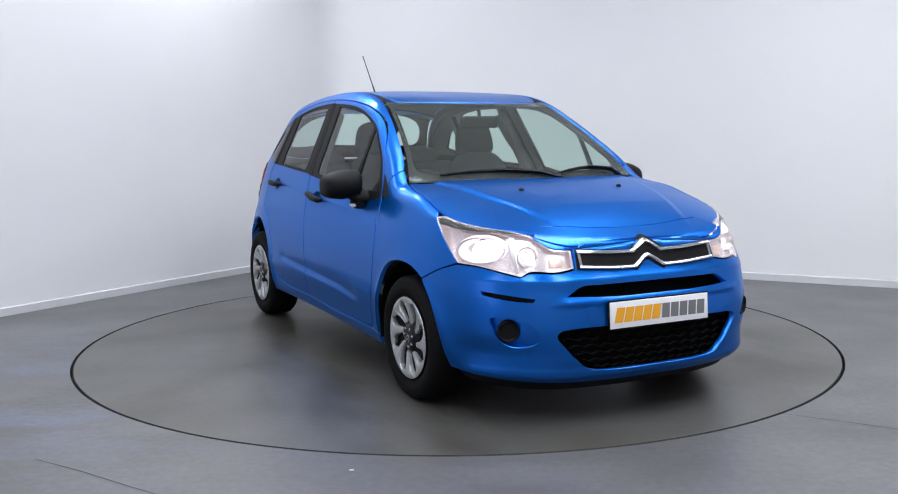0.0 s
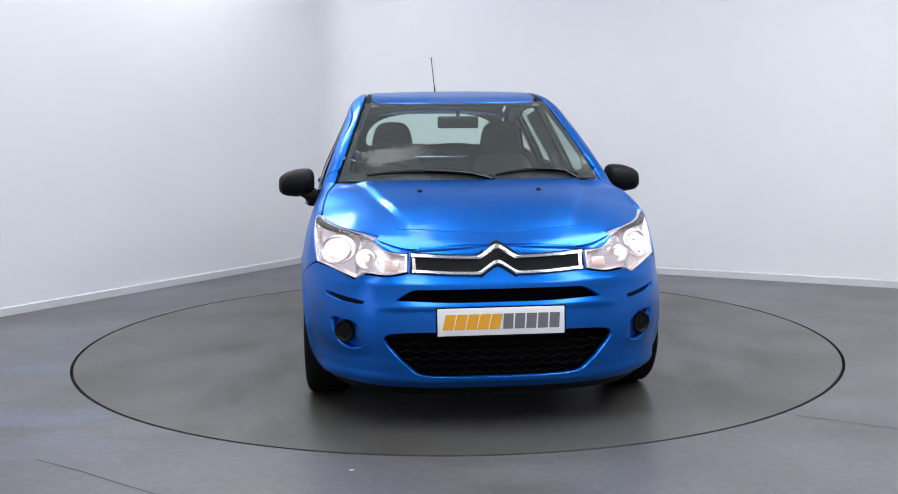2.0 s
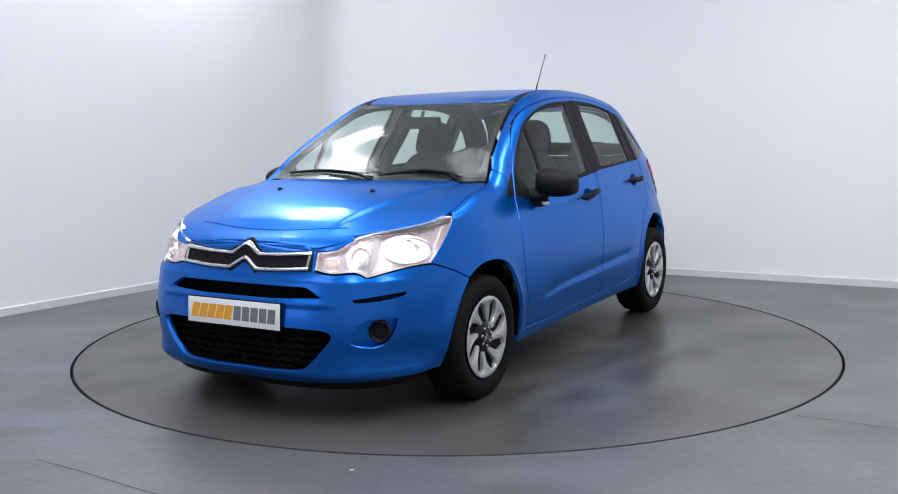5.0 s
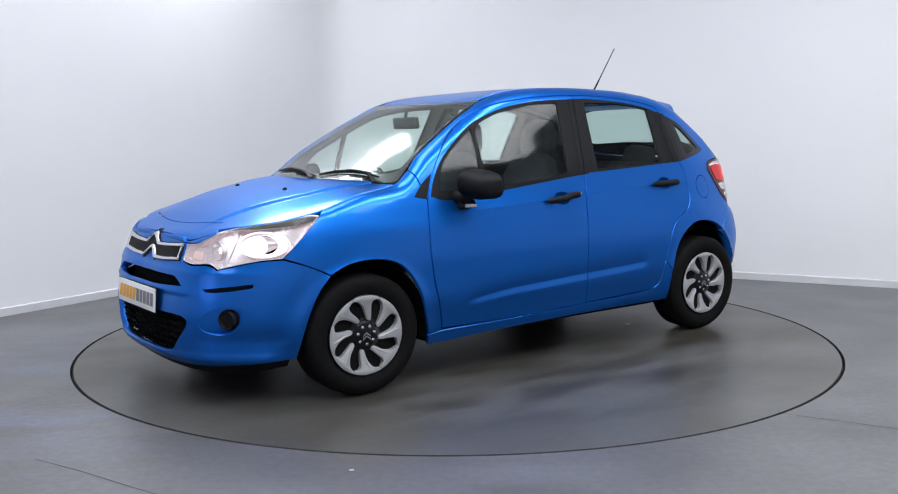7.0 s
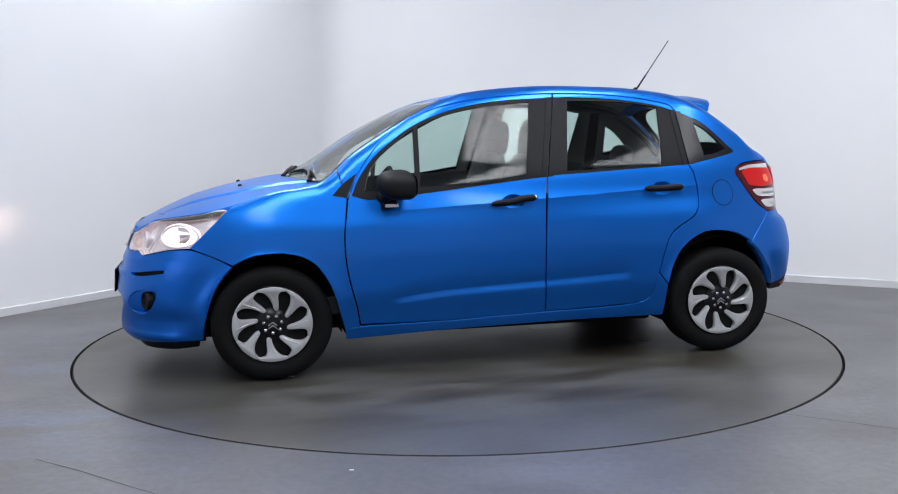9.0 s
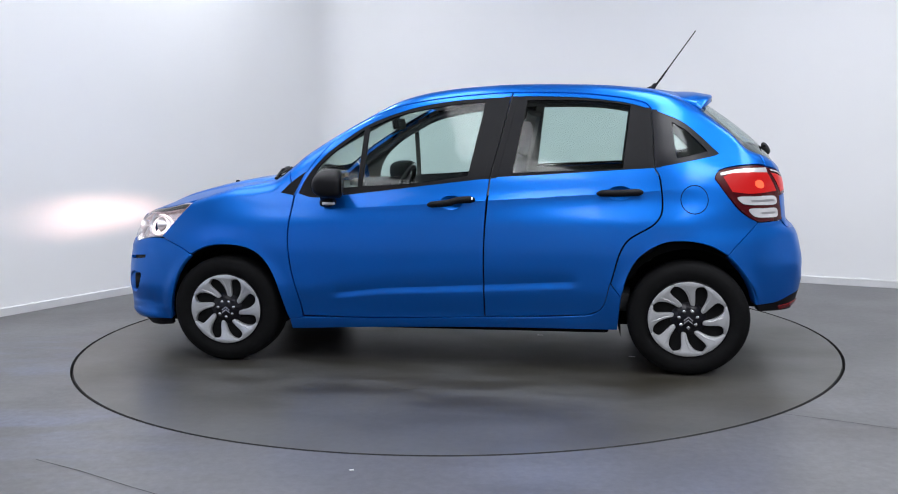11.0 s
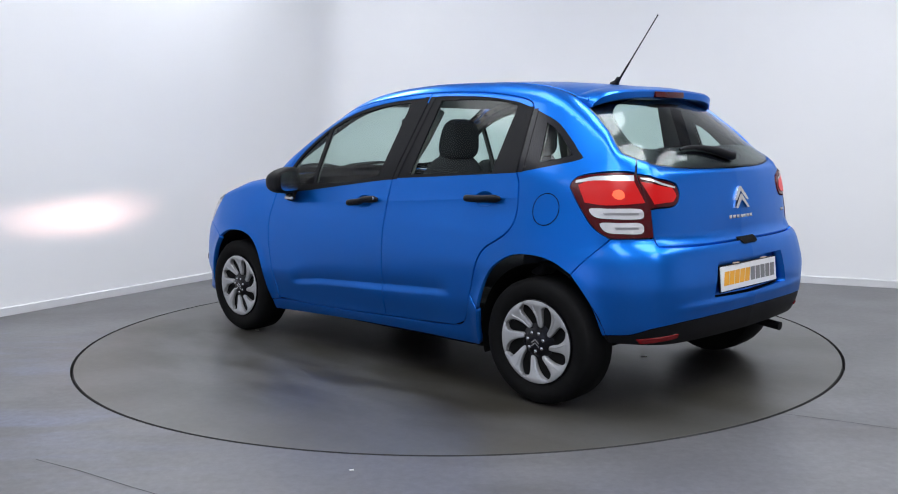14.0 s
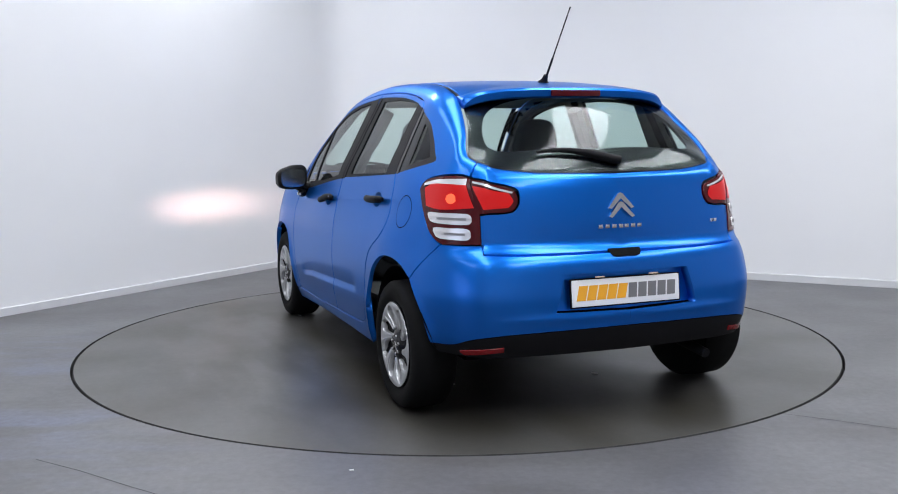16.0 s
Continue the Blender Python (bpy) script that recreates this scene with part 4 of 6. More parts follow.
FRONT_LIGHT = C((1.835, 0.945)) + [(1.872, 1.06), (1.962, 1.148)] + C((2.112, 1.258), (2.098, 0.958)) + [(1.95, 0.946)]
FRONT_PANE = C((2.138, 1.268)) + [(2.301, 1.333), (2.47, 1.368), (2.62, 1.388)] + C((2.765, 1.398)) + C((2.694, 1.014)) + [(2.434, 0.976)] + C((2.124, 0.960))
REAR_DOOR = (C((2.788, 0.286)) + [(3.0, 0.292)] + C((3.312, 0.306)) + [(3.384, 0.342)] + [(s, z) for s, z in DOOR_BACK[::-1]] + C((3.622, 1.345)) + [(s, z - 0.006) for s, z in SEAM[12:8:-1]] + C((2.911, 1.440), (2.812, 0.988))
             + [(2.788, 0.658)])
REAR_BLACK = C((2.8185, 1.004), (2.911, 1.421)) + [(2.991, 1.424), (3.281, 1.410), (3.50, 1.380)] + C((3.608, 1.350), (3.630, 1.046)) + [(3.439, 1.036), (3.076, 1.016)]
REAR_PANE = C((2.925, 1.026), (2.985, 1.402)) + [(3.209, 1.400), (3.40, 1.386)] + C((3.520, 1.365), (3.485, 1.046)) + [(3.2, 1.036)]
doors = []
for name, outline, black, panes in (("front_door", FRONT_DOOR, FRONT_BLACK, [FRONT_LIGHT, FRONT_PANE]), ("rear_door", REAR_DOOR, REAR_BLACK, [REAR_PANE])):
    pr = pair(name, [loop(outline), loop(black)], on_skin(), BLUE, both, rim=0.018, extra=EDGE_ROWS, step=0.022)
    doors.append(pr)
    pair("window_frame", [loop(black)] + [loop(q) for q in panes], on_skin(0.003), TRIM, pr, rim=0.012, label="black window surround")
    for q in panes:
        for g in pair("window_pane", [loop(q)], on_skin(0.008), PANE, pr, rim=0):
            g.visible_shadow = False
    low = [(s, z) for s, z in outline if z < 0.95]
    pair("door_card", [loop([(s, z) for s, z in (C((1.80, 0.88), (1.81, 0.3), (2.77, 0.3), (2.80, 0.965)) if name == "front_door" else C((2.80, 0.3), (3.30, 0.33), (3.45, 0.68), (3.62, 0.80), (3.62, 1.0), (2.83, 0.97)))])],
         on_skin(0.04), CABIN, pr, rim=0, step=0.06)

SAIL = C((1.672, 0.926), (1.742, 0.912), (1.80, 1.035)) + [(1.73, 0.985)]
pair("sail_trim", [loop(SAIL)], on_skin(-0.002), TRIM, both, rim=0.006)
SIDE = (C((1.706, float(EDGE_Z(1.706)) - 0.003)) + edge_run(1.73, 4.29, 110) + C((4.300, float(EDGE_Z(4.30)) - 0.004), (4.296, 1.055)) + [(4.22, 1.062), (4.08, 1.055), (3.99, 1.038), (3.962, 1.015)] + C((3.952, 0.992))
        + [(4.022, 0.897), (4.09, 0.82)] + C((4.178, 0.772)) + [(4.06, 0.672)] + C((4.008, 0.618)) + [(3.93, 0.660), (3.851, 0.682), (3.77, 0.688), (3.693, 0.680), (3.608, 0.638), (3.55, 0.583), (3.506, 0.50)] + C((3.480, 0.405), (3.433, 0.470))
        + [(3.505, 0.672), (3.649, 0.770), (3.686, 0.837), (3.674, 1.0)] + C((3.648, 1.048), (3.629, 1.35)) + [(s, z + 0.001) for s, z in SEAM[12:0:-1]] + C((1.747, 0.911)))
QUARTER_BLACK = C((3.640, 1.340)) + [(3.70, 1.318), (3.802, 1.274), (3.90, 1.2), (3.96, 1.145)] + [(3.992, 1.116), (3.975, 1.107)] + [(3.83, 1.080)] + C((3.658, 1.050))
QUARTER_PANE = C((3.735, 1.277)) + [(3.81, 1.236), (3.88, 1.176)] + C((3.93, 1.128)) + [(3.83, 1.106)] + C((3.757, 1.094))
sides = pair("body_side", [loop(SIDE), loop(QUARTER_BLACK)], on_skin(), BLUE, both, rim=0.02, extra=EDGE_ROWS, step=0.022)
pair("quarter_frame", [loop(QUARTER_BLACK), loop(QUARTER_PANE)], on_skin(0.002), GLOSS_BLACK, sides, rim=0.01)
for g in pair("quarter_pane", [loop(QUARTER_PANE)], on_skin(0.006), PANE, sides, rim=0):
    g.visible_shadow = False
UPPER = edge_run(1.76, 4.285, 76, 0.008) + C((4.285, 1.075), (4.0, 1.055), (3.70, 1.01), (2.80, 0.960), (2.10, 0.90), (1.77, 0.88))
pair("upper_lining", [loop(UPPER)] + [loop([(a, z - 0.022 * (z < 1.11)) for a, z in q]) for q in (FRONT_LIGHT, FRONT_PANE, REAR_PANE, QUARTER_PANE)], on_skin(0.0225), PILLAR, sides, rim=0, step=0.04)
pair("quarter_lining", [loop(C((3.69, 1.04), (3.69, 0.72), (4.0, 0.70), (4.25, 0.80), (4.28, 1.04), (4.0, 1.08)))], on_skin(0.03), CABIN, sides, rim=0, step=0.06)
FLAP = [(float(at_x(-1.262)) + 0.068 * math.cos(a), 0.889 + 0.068 * math.sin(a)) for a in np.linspace(0, 2 * math.pi, 24, endpoint=False)]
fl = fill([loop(FLAP)], on_skin(-0.0012), rim=0.004, step=0.03)
flap = part("fuel_flap", panel_mesh("fuel_flap", fl, BLUE), sides[0], "round fuel filler flap")
ring_out = [(float(at_x(-1.262)) + 0.0725 * math.cos(a), 0.889 + 0.0725 * math.sin(a)) for a in np.linspace(0, 2 * math.pi, 24, endpoint=False)]
part("flap_gap", panel_mesh("flap_gap", fill([loop(ring_out), loop(FLAP)], on_skin(-0.0006), rim=0, step=0.03), DARK), flap)
SILL = (C((1.722, 0.188)) + C((1.717, 0.240)) + [(1.79, 0.252), (2.228, 0.258), (2.78, 0.277), (3.305, 0.299), (3.385, 0.335)] + C((3.428, 0.464), (3.4775, 0.400)) + [(3.468, 0.3)] + C((3.463, 0.228)) + [(2.88, 0.226), (2.3, 0.212)])
pair("sill", [loop(SILL)], on_skin(), BLUE, both, rim=0.03)

# ---- tail
BUMPER_R = (C((S_END, 0.728)) + [(4.71, 0.728)] + C((4.427, 0.7355), (4.4005, 0.7715), (4.1845, 0.7702)) + [(4.0645, 0.6700)] + C((4.0125, 0.6145)) + [(4.07, 0.55), (4.12, 0.475)] + C((4.160, 0.362))
            + [(4.28, 0.368), (4.395, 0.40), (4.577, 0.418)] + C((S_END, 0.425)))
RY = lambda y: float(rear_y(y))
RECESS = C((S_END, 0.652)) + C((RY(0.285), 0.652)) + C((RY(0.325), 0.497)) + C((S_END, 0.490))
rear_bumper = whole("rear_bumper", [loop(BUMPER_R), loop(RECESS)], on_skin(), BLUE, car, rim=0.05, centre=(0, S_END), step=0.022)
whole("plate_recess", [loop(RECESS)], on_skin(0.048), BLUE, rear_bumper, rim=0)
valance = whole("rear_valance", [loop(C((S_END, 0.42)) + [(4.577, 0.413), (4.395, 0.395), (4.28, 0.363)] + C((4.164, 0.357), (4.19, 0.325)) + [(4.4, 0.318)] + C((S_END, 0.312)))], on_skin(0.002), TRIM, car,
                rim=0.03, centre=(0, S_END), label="black plastic rear valance")
pair("reflector", [loop(C((4.31, 0.343), (4.53, 0.362), (4.53, 0.343), (4.33, 0.325)))], on_skin(-0.004), REFLEX, [valance, valance], rim=0.01, label="slim red reflector")
TAILGATE = (C((S_END, 0.737)) + [(4.71, 0.737)] + C((4.430, 0.742), (4.4035, 0.776), (4.390, 0.893)) + [(4.45, 0.897), (4.60, 0.907)] + [(4.632, 0.952), (4.618, 1.004)] + [(4.45, 1.034)] + C((4.309, 1.050), (4.313, float(EDGE_Z(4.313)) - 0.003))
            + edge_run(4.34, S_END - 0.02, 24) + C((S_END, float(EDGE_Z(S_END)) - 0.003)))
tailgate = whole("tailgate", [loop(TAILGATE)], on_skin(), BLUE, car, rim=0.015, centre=(0, S_END))
whole("tailgate_lining", [loop(C((S_END, 0.45), (4.46, 0.45), (4.4, 0.9), (4.35, 1.03), (S_END, 1.035)))], on_skin(0.06), DARK, tailgate, rim=0, step=0.06)
whole("tailgate_cap", [loop(C((S_END, 0.99), (4.40, 0.99), (4.34, 1.05)) + edge_run(4.36, S_END - 0.01, 20, 0.004) + C((S_END, 1.051)))], on_skin(0.02), CABIN, tailgate, rim=0, step=0.05)
# near-black plate laid proud of the skin in place of a notch
whole("latch_notch_plate", [loop(C((S_END, 0.744), (RY(0.075), 0.744)) + [(RY(0.06), 0.718)] + C((S_END, 0.716)))], on_skin(-0.007), DARK, tailgate, rim=0.012, centre=(0, S_END))

TAIL = C((3.958, 0.992)) + [(3.968, 1.018), (4.0, 1.036), (4.08, 1.048), (4.22, 1.054)] + C((4.298, 1.045), (4.385, 0.90)) + C((4.399, 0.778)) + [(4.25, 0.776)] + [(4.185, 0.777), (4.10, 0.822), (4.03, 0.897)]
WING = C((4.314, 1.040)) + [(4.45, 1.025)] + [(4.60, 0.998), (4.619, 0.955), (4.593, 0.914)] + [(4.45, 0.905)] + C((4.378, 0.900))
tails = pair("tail_light", [loop(TAIL)], on_skin(-0.004), RED, both, rim=0.02, label="red tail light with white lower lenses")
pair("tail_glow", [loop(C((4.0, 1.0)) + [(4.05, 1.018), (4.22, 1.028)] + C((4.29, 1.02), (4.355, 0.925)) + [(4.15, 0.915)] + C((4.045, 0.925)))], on_skin(-0.0065), RED_GLOW, tails, rim=0, step=0.02)
pair("tail_bulb", [loop([(4.185, 0.975), (4.215, 0.982), (4.24, 0.970), (4.245, 0.952), (4.225, 0.940), (4.195, 0.945), (4.18, 0.958)])], on_skin(-0.008), RED_HOT, tails, rim=0, step=0.02)
pair("white_band", [loop(C((3.985, 1.020)) + [(4.08, 1.037)] + C((4.29, 1.043), (4.292, 1.018)) + [(4.08, 1.020)] + C((3.985, 1.008)))], on_skin(-0.0075), LENS_WHITE, tails, rim=0, step=0.02)
for z0, z1, s0 in ((0.858, 0.898, 4.07), (0.795, 0.838, 4.13)):
    pair("reversing_lens", [loop([(s0, z1), (s0 + 0.1, z1 + 0.003), (4.325, z1 + 0.002), (4.345, z1 - 0.012), (4.347, z0 + 0.012), (4.33, z0), (s0 + 0.12, z0), (s0 + 0.03, z0 + 0.008)])], on_skin(-0.0075), LENS_WHITE, tails, rim=0.003, step=0.02)
    pair("lens_slit", [loop(C((s0 + 0.07, (z0 + z1) / 2 + 0.006), (4.318, (z0 + z1) / 2 + 0.006), (4.318, (z0 + z1) / 2 - 0.004), (s0 + 0.08, (z0 + z1) / 2 - 0.004)))], on_skin(-0.009), PLATE_GREY, tails, rim=0, step=0.02)
wings = pair("tail_wing", [loop(WING)], on_skin(-0.004), RED, both, rim=0.015, label="red tail light wing on the tailgate")
pair("tail_glow", [loop(C((4.33, 1.015), (4.58, 0.985)) + [(4.60, 0.95)] + C((4.575, 0.925), (4.41, 0.918)))], on_skin(-0.0065), RED_GLOW, wings, rim=0, step=0.02)
pair("white_band", [loop(C((4.325, 1.034)) + [(4.45, 1.019)] + C((4.60, 0.99), (4.595, 0.983), (4.45, 1.010), (4.33, 1.026)))], on_skin(-0.0075), LENS_WHITE, wings, rim=0, step=0.02)

# ---- headlights
HEAD = (C((0.395, 0.738)) + [(0.44, 0.741), (0.496, 0.749)] + [(s, float(EDGE_Z(s)) - 0.004) for s in np.linspace(0.6, 1.10, 12)] + C((1.137, 0.8642)) + [(1.0475, 0.7768)] + C((0.9485, 0.6815)) + [(0.836, 0.673)] + C((0.642, 0.638))
        + [(0.593, 0.659), (0.472, 0.655)] + C((0.390, 0.668)))
heads = [tagged(part("headlight", panel_mesh("headlight", fill([loop(HEAD)], on_skin(0.001), rim=0.004, step=0.03), LENS, side), car), "clear headlight with lit lamp and chrome bowl") for side in (1, -1)]
for h in heads:
    h.visible_shadow = False
CORNER_FILL = (C((0.3835, 0.7455)) + [(0.44, 0.7450), (0.496, 0.7530), (0.54, 0.7700)] + C((0.592, float(EDGE_Z(0.592)) - 0.006))
               + [(q, float(EDGE_Z(q)) - 0.001) for q in (0.57, 0.53, 0.49, 0.45, 0.41)] + C((0.3835, float(EDGE_Z(0.3835)) - 0.001)))
pair("nose_corner", [loop(CORNER_FILL)], on_skin(), BLUE, both, rim=0.012, step=0.012)


def lamp_wall(side):
    """The housing's side wall, from the lens edge back to the bowl."""
    lp = loop(HEAD)
    a, b = skin(lp[:, 0], lp[:, 1], 0.0045), skin(lp[:, 0], lp[:, 1], 0.0415)
    n = len(lp)
    V = np.vstack([a, b]) * [1, side, 1]
    return mesh_of("lamp_wall", V.tolist(), [(k, (k + 1) % n, n + (k + 1) % n, n + k) for k in range(n)], GLOW_CHAMBER, True)


for k, side in enumerate((1, -1)):
    part("lamp_wall", lamp_wall(side), heads[k])
BOWL_HOLE = [(0.862 + 0.074 * math.cos(t), 0.738 + 0.043 * math.sin(t)) for t in np.linspace(0, 2 * math.pi, 24, endpoint=False)]
pair("bowl", [loop(HEAD), loop(BOWL_HOLE)], on_skin(0.04), GLOW_CHAMBER, heads, rim=0, step=0.03)
# self-glowing oval laid over the bowl for the lamp's spread light
GLOW_OVAL = [(0.862 + 0.132 * math.cos(t), 0.738 + 0.060 * math.sin(t)) for t in np.linspace(0, 2 * math.pi, 32, endpoint=False)]
pair("glow_bowl", [loop(GLOW_OVAL), loop(BOWL_HOLE)], on_skin(0.037), GLOW_BOWL, heads, rim=0, step=0.03)
WELL_HOLE = [(0.884 + 0.062 * math.cos(t), 0.738 + 0.043 * math.sin(t)) for t in np.linspace(0, 2 * math.pi, 24, endpoint=False)]
# self-glowing sheet that fills the bowl's opening
pair("lamp_well", [loop(C((0.74, 0.68), (0.98, 0.69), (1.0, 0.79), (0.74, 0.79))), loop(WELL_HOLE)], on_skin(0.08), SOFT_GLOW, heads, rim=0, step=0.03)
ring_in = [(0.39 + (s - 0.39) * 0.985 + 0.007, z + (0.003 if z < 0.70 else -0.0035)) for s, z in loop(HEAD)]
pair("lamp_border", [loop(HEAD), np.array(ring_in)], on_skin(0.006), REFLECTOR, heads, rim=0.006, step=0.03)
BROW = (C((1.128, 0.861)) + [(q, float(EDGE_Z(q)) - 0.0052) for q in (1.05, 0.95, 0.85, 0.75)] + C((0.66, float(EDGE_Z(0.66)) - 0.006))
        + [(q, float(EDGE_Z(q)) - 0.006 - w) for q, w in ((0.75, 0.008), (0.85, 0.014), (0.95, 0.020), (1.05, 0.024))] + C((1.10, 0.838)))
pair("lamp_brow", [loop(BROW)], on_skin(0.0045), SMOKE, heads, rim=0, step=0.02)
RINGS = [[(0.862 + r * 0.125 * math.cos(t), 0.736 + r * 0.055 * math.sin(t)) for t in np.linspace(0, 2 * math.pi, 28, endpoint=False)] for r in (1.0, 0.94)]
pair("lamp_ring", [loop(r) for r in RINGS], on_skin(0.024), REFLECTOR, heads, rim=0.016, step=0.03)
DIVIDER = C((0.705, 0.795), (0.735, 0.795)) + [(0.71, 0.73)] + C((0.672, 0.652), (0.655, 0.652)) + [(0.688, 0.73)]
pair("lamp_divider", [loop(DIVIDER)], on_skin(0.03), REFLECTOR, heads, rim=0.01, step=0.02)
for k, side in enumerate((1, -1)):
    p = Vector(skin(0.855, 0.738, 0.058)[0])
    p.y *= side
    aim = Vector((1, 0.11 * side, -0.06)).normalized()
    m = face_x(p, aim)
    ring = bmesh.new()
    n = 28
    rows = [[ring.verts.new((d, ry * math.cos(2 * math.pi * j / n), rz * math.sin(2 * math.pi * j / n))) for j in range(n)] for d, ry, rz in ((-0.075, 0.0602, 0.0052), (-0.05, 0.061, 0.022), (-0.02, 0.062, 0.034), (0.008, 0.063, 0.040))]
    for u, v in zip(rows, rows[1:]):
        for j in range(n):
            ring.faces.new((u[j], u[(j + 1) % n], v[(j + 1) % n], v[j]))
    put("lamp_cup", ring, SOFT_GLOW, heads[k], m, "lamp reflector given a soft glow of its own")
    # black slit tube added to shape the beam thrown on the wall
    bore = bmesh.new()
    rows = [[bore.verts.new((d, ry * math.cos(2 * math.pi * j / n), rz * math.sin(2 * math.pi * j / n))) for j in range(n)] for d, ry, rz in ((-0.15, 0.06, 0.005), (-0.075, 0.06, 0.005))]
    for j in range(n):
        bore.faces.new((rows[0][j], rows[1][j], rows[1][(j + 1) % n], rows[0][(j + 1) % n]))
    put("beam_slit", bore, DARK, heads[k], m)
    shell = bmesh.new()
    rows = [[shell.verts.new((d, ry * math.cos(2 * math.pi * j / n), rz * math.sin(2 * math.pi * j / n))) for j in range(n)] for d, ry, rz in ((-0.156, 0.062, 0.010), (-0.08, 0.062, 0.012), (-0.052, 0.063, 0.026), (-0.02, 0.064, 0.037), (0.0075, 0.065, 0.0425))]
    shell.faces.new(rows[0][::-1])
    for u, v in zip(rows, rows[1:]):
        for j in range(n):
            shell.faces.new((u[j], u[(j + 1) % n], v[(j + 1) % n], v[j]))
    put("lamp_housing", shell, REFLECTOR, heads[k], m)
    bulb = bmesh.new()
    bulb.faces.new([bulb.verts.new((-0.148, 0.056 * math.cos(2 * math.pi * j / n), 0.0045 * math.sin(2 * math.pi * j / n))) for j in range(n)])
    put("lamp", bulb, LAMP_GLOW, heads[k], m, "glowing headlamp source", False)
    p, n = skin_frame(0.60, 0.715, side)
    m = face_x(p - Vector((0.03, 0.0, 0)), Vector((1, 0.15 * side, 0)))
    put("indicator_cup", lathe([(-0.03, 0.016), (-0.012, 0.034), (0.008, 0.044), (0.008, 0.040), (-0.012, 0.03), (-0.03, 0.012)], 24), REFLECTOR, heads[k], m)
    put("sidelight", lathe([(-0.03, 0.012), (-0.01, 0.012), (-0.004, 0.0)], 16), SIDE_GLOW, heads[k], m)
    p, n = skin_frame(0.465, 0.70, side)
    put("indicator", box_bm(-0.02, 0.004, -0.030, 0.030, -0.020, 0.020, 0.009), AMBER, heads[k], face_x(p - n * 0.028, n), "amber indicator block")

# near-black strips added behind the shut lines to stop light leaking through
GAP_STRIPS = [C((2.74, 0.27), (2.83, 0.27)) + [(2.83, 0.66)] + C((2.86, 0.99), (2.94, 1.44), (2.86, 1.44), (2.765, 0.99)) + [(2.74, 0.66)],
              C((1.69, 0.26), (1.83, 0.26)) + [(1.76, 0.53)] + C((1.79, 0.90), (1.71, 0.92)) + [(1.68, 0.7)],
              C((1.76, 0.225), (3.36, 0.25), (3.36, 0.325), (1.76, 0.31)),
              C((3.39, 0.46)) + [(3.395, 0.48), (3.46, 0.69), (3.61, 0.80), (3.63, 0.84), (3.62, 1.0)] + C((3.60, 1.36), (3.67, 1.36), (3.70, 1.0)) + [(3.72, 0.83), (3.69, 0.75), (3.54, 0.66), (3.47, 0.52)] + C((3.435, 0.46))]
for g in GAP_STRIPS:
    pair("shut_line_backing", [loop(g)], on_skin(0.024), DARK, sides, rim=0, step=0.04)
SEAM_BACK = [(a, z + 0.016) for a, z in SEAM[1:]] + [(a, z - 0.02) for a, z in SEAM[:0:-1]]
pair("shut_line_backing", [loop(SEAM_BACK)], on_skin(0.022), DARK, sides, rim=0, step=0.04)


def edge_strip(a, b, w0, w1, parents, material=TRIM):
    """A narrow black cover along a door edge from a to b, between two offsets."""
    pair("edge_cover", [loop(C((a[0] + w0, a[1]), (a[0] + w1, a[1]), (b[0] + w1, b[1]), (b[0] + w0, b[1])))], on_skin(-0.0012), material, parents, rim=0.014, step=0.05)


edge_strip((2.8057, 0.996), (2.897, 1.423), -0.03, 0.0, doors[0])
edge_strip((2.8137, 0.999), (2.907, 1.423), 0.0, 0.03, doors[1])
edge_strip((3.640, 1.047), (3.6225, 1.352), -0.03, 0.0, doors[1])
edge_strip((3.6475, 1.05), (3.6290, 1.342), 0.0, 0.03, sides, GLOSS_BLACK)

# dark inner linings of the doors, below the windows
pair("door_lining", [loop(C((1.95, 0.45), (2.76, 0.45), (2.79, 0.985), (1.98, 0.945)))], on_skin(0.04), CABIN, doors[0], rim=0, step=0.08)
pair("door_lining", [loop(C((2.86, 0.45), (3.36, 0.50), (3.56, 0.85), (3.60, 1.03), (2.87, 0.992)))], on_skin(0.04), CABIN, doors[1], rim=0, step=0.08)


# ---- wheels
def tube(points, radius, n=8, cap_ends=True):
    """A round bar along 3D points; radius a number or one for each point."""
    bm = bmesh.new()
    pts = [Vector(p) for p in points]
    rows = []
    for i, p in enumerate(pts):
        d = (pts[min(i + 1, len(pts) - 1)] - pts[max(i - 1, 0)]).normalized()
        a = d.cross(Vector((0, 0, 1)) if abs(d.z) < 0.9 else Vector((1, 0, 0))).normalized()
        b = d.cross(a)
        r = radius[i] if isinstance(radius, (list, tuple)) else radius
        rows.append([bm.verts.new(p + a * r * math.cos(2 * math.pi * k / n) + b * r * math.sin(2 * math.pi * k / n)) for k in range(n)])
    for u, v in zip(rows, rows[1:]):
        for k in range(n):
            bm.faces.new((u[k], u[(k + 1) % n], v[(k + 1) % n], v[k]))
    if cap_ends:
        bm.faces.new(rows[0][::-1])
        bm.faces.new(rows[-1])
    bmesh.ops.recalc_face_normals(bm, faces=bm.faces)
    return bm


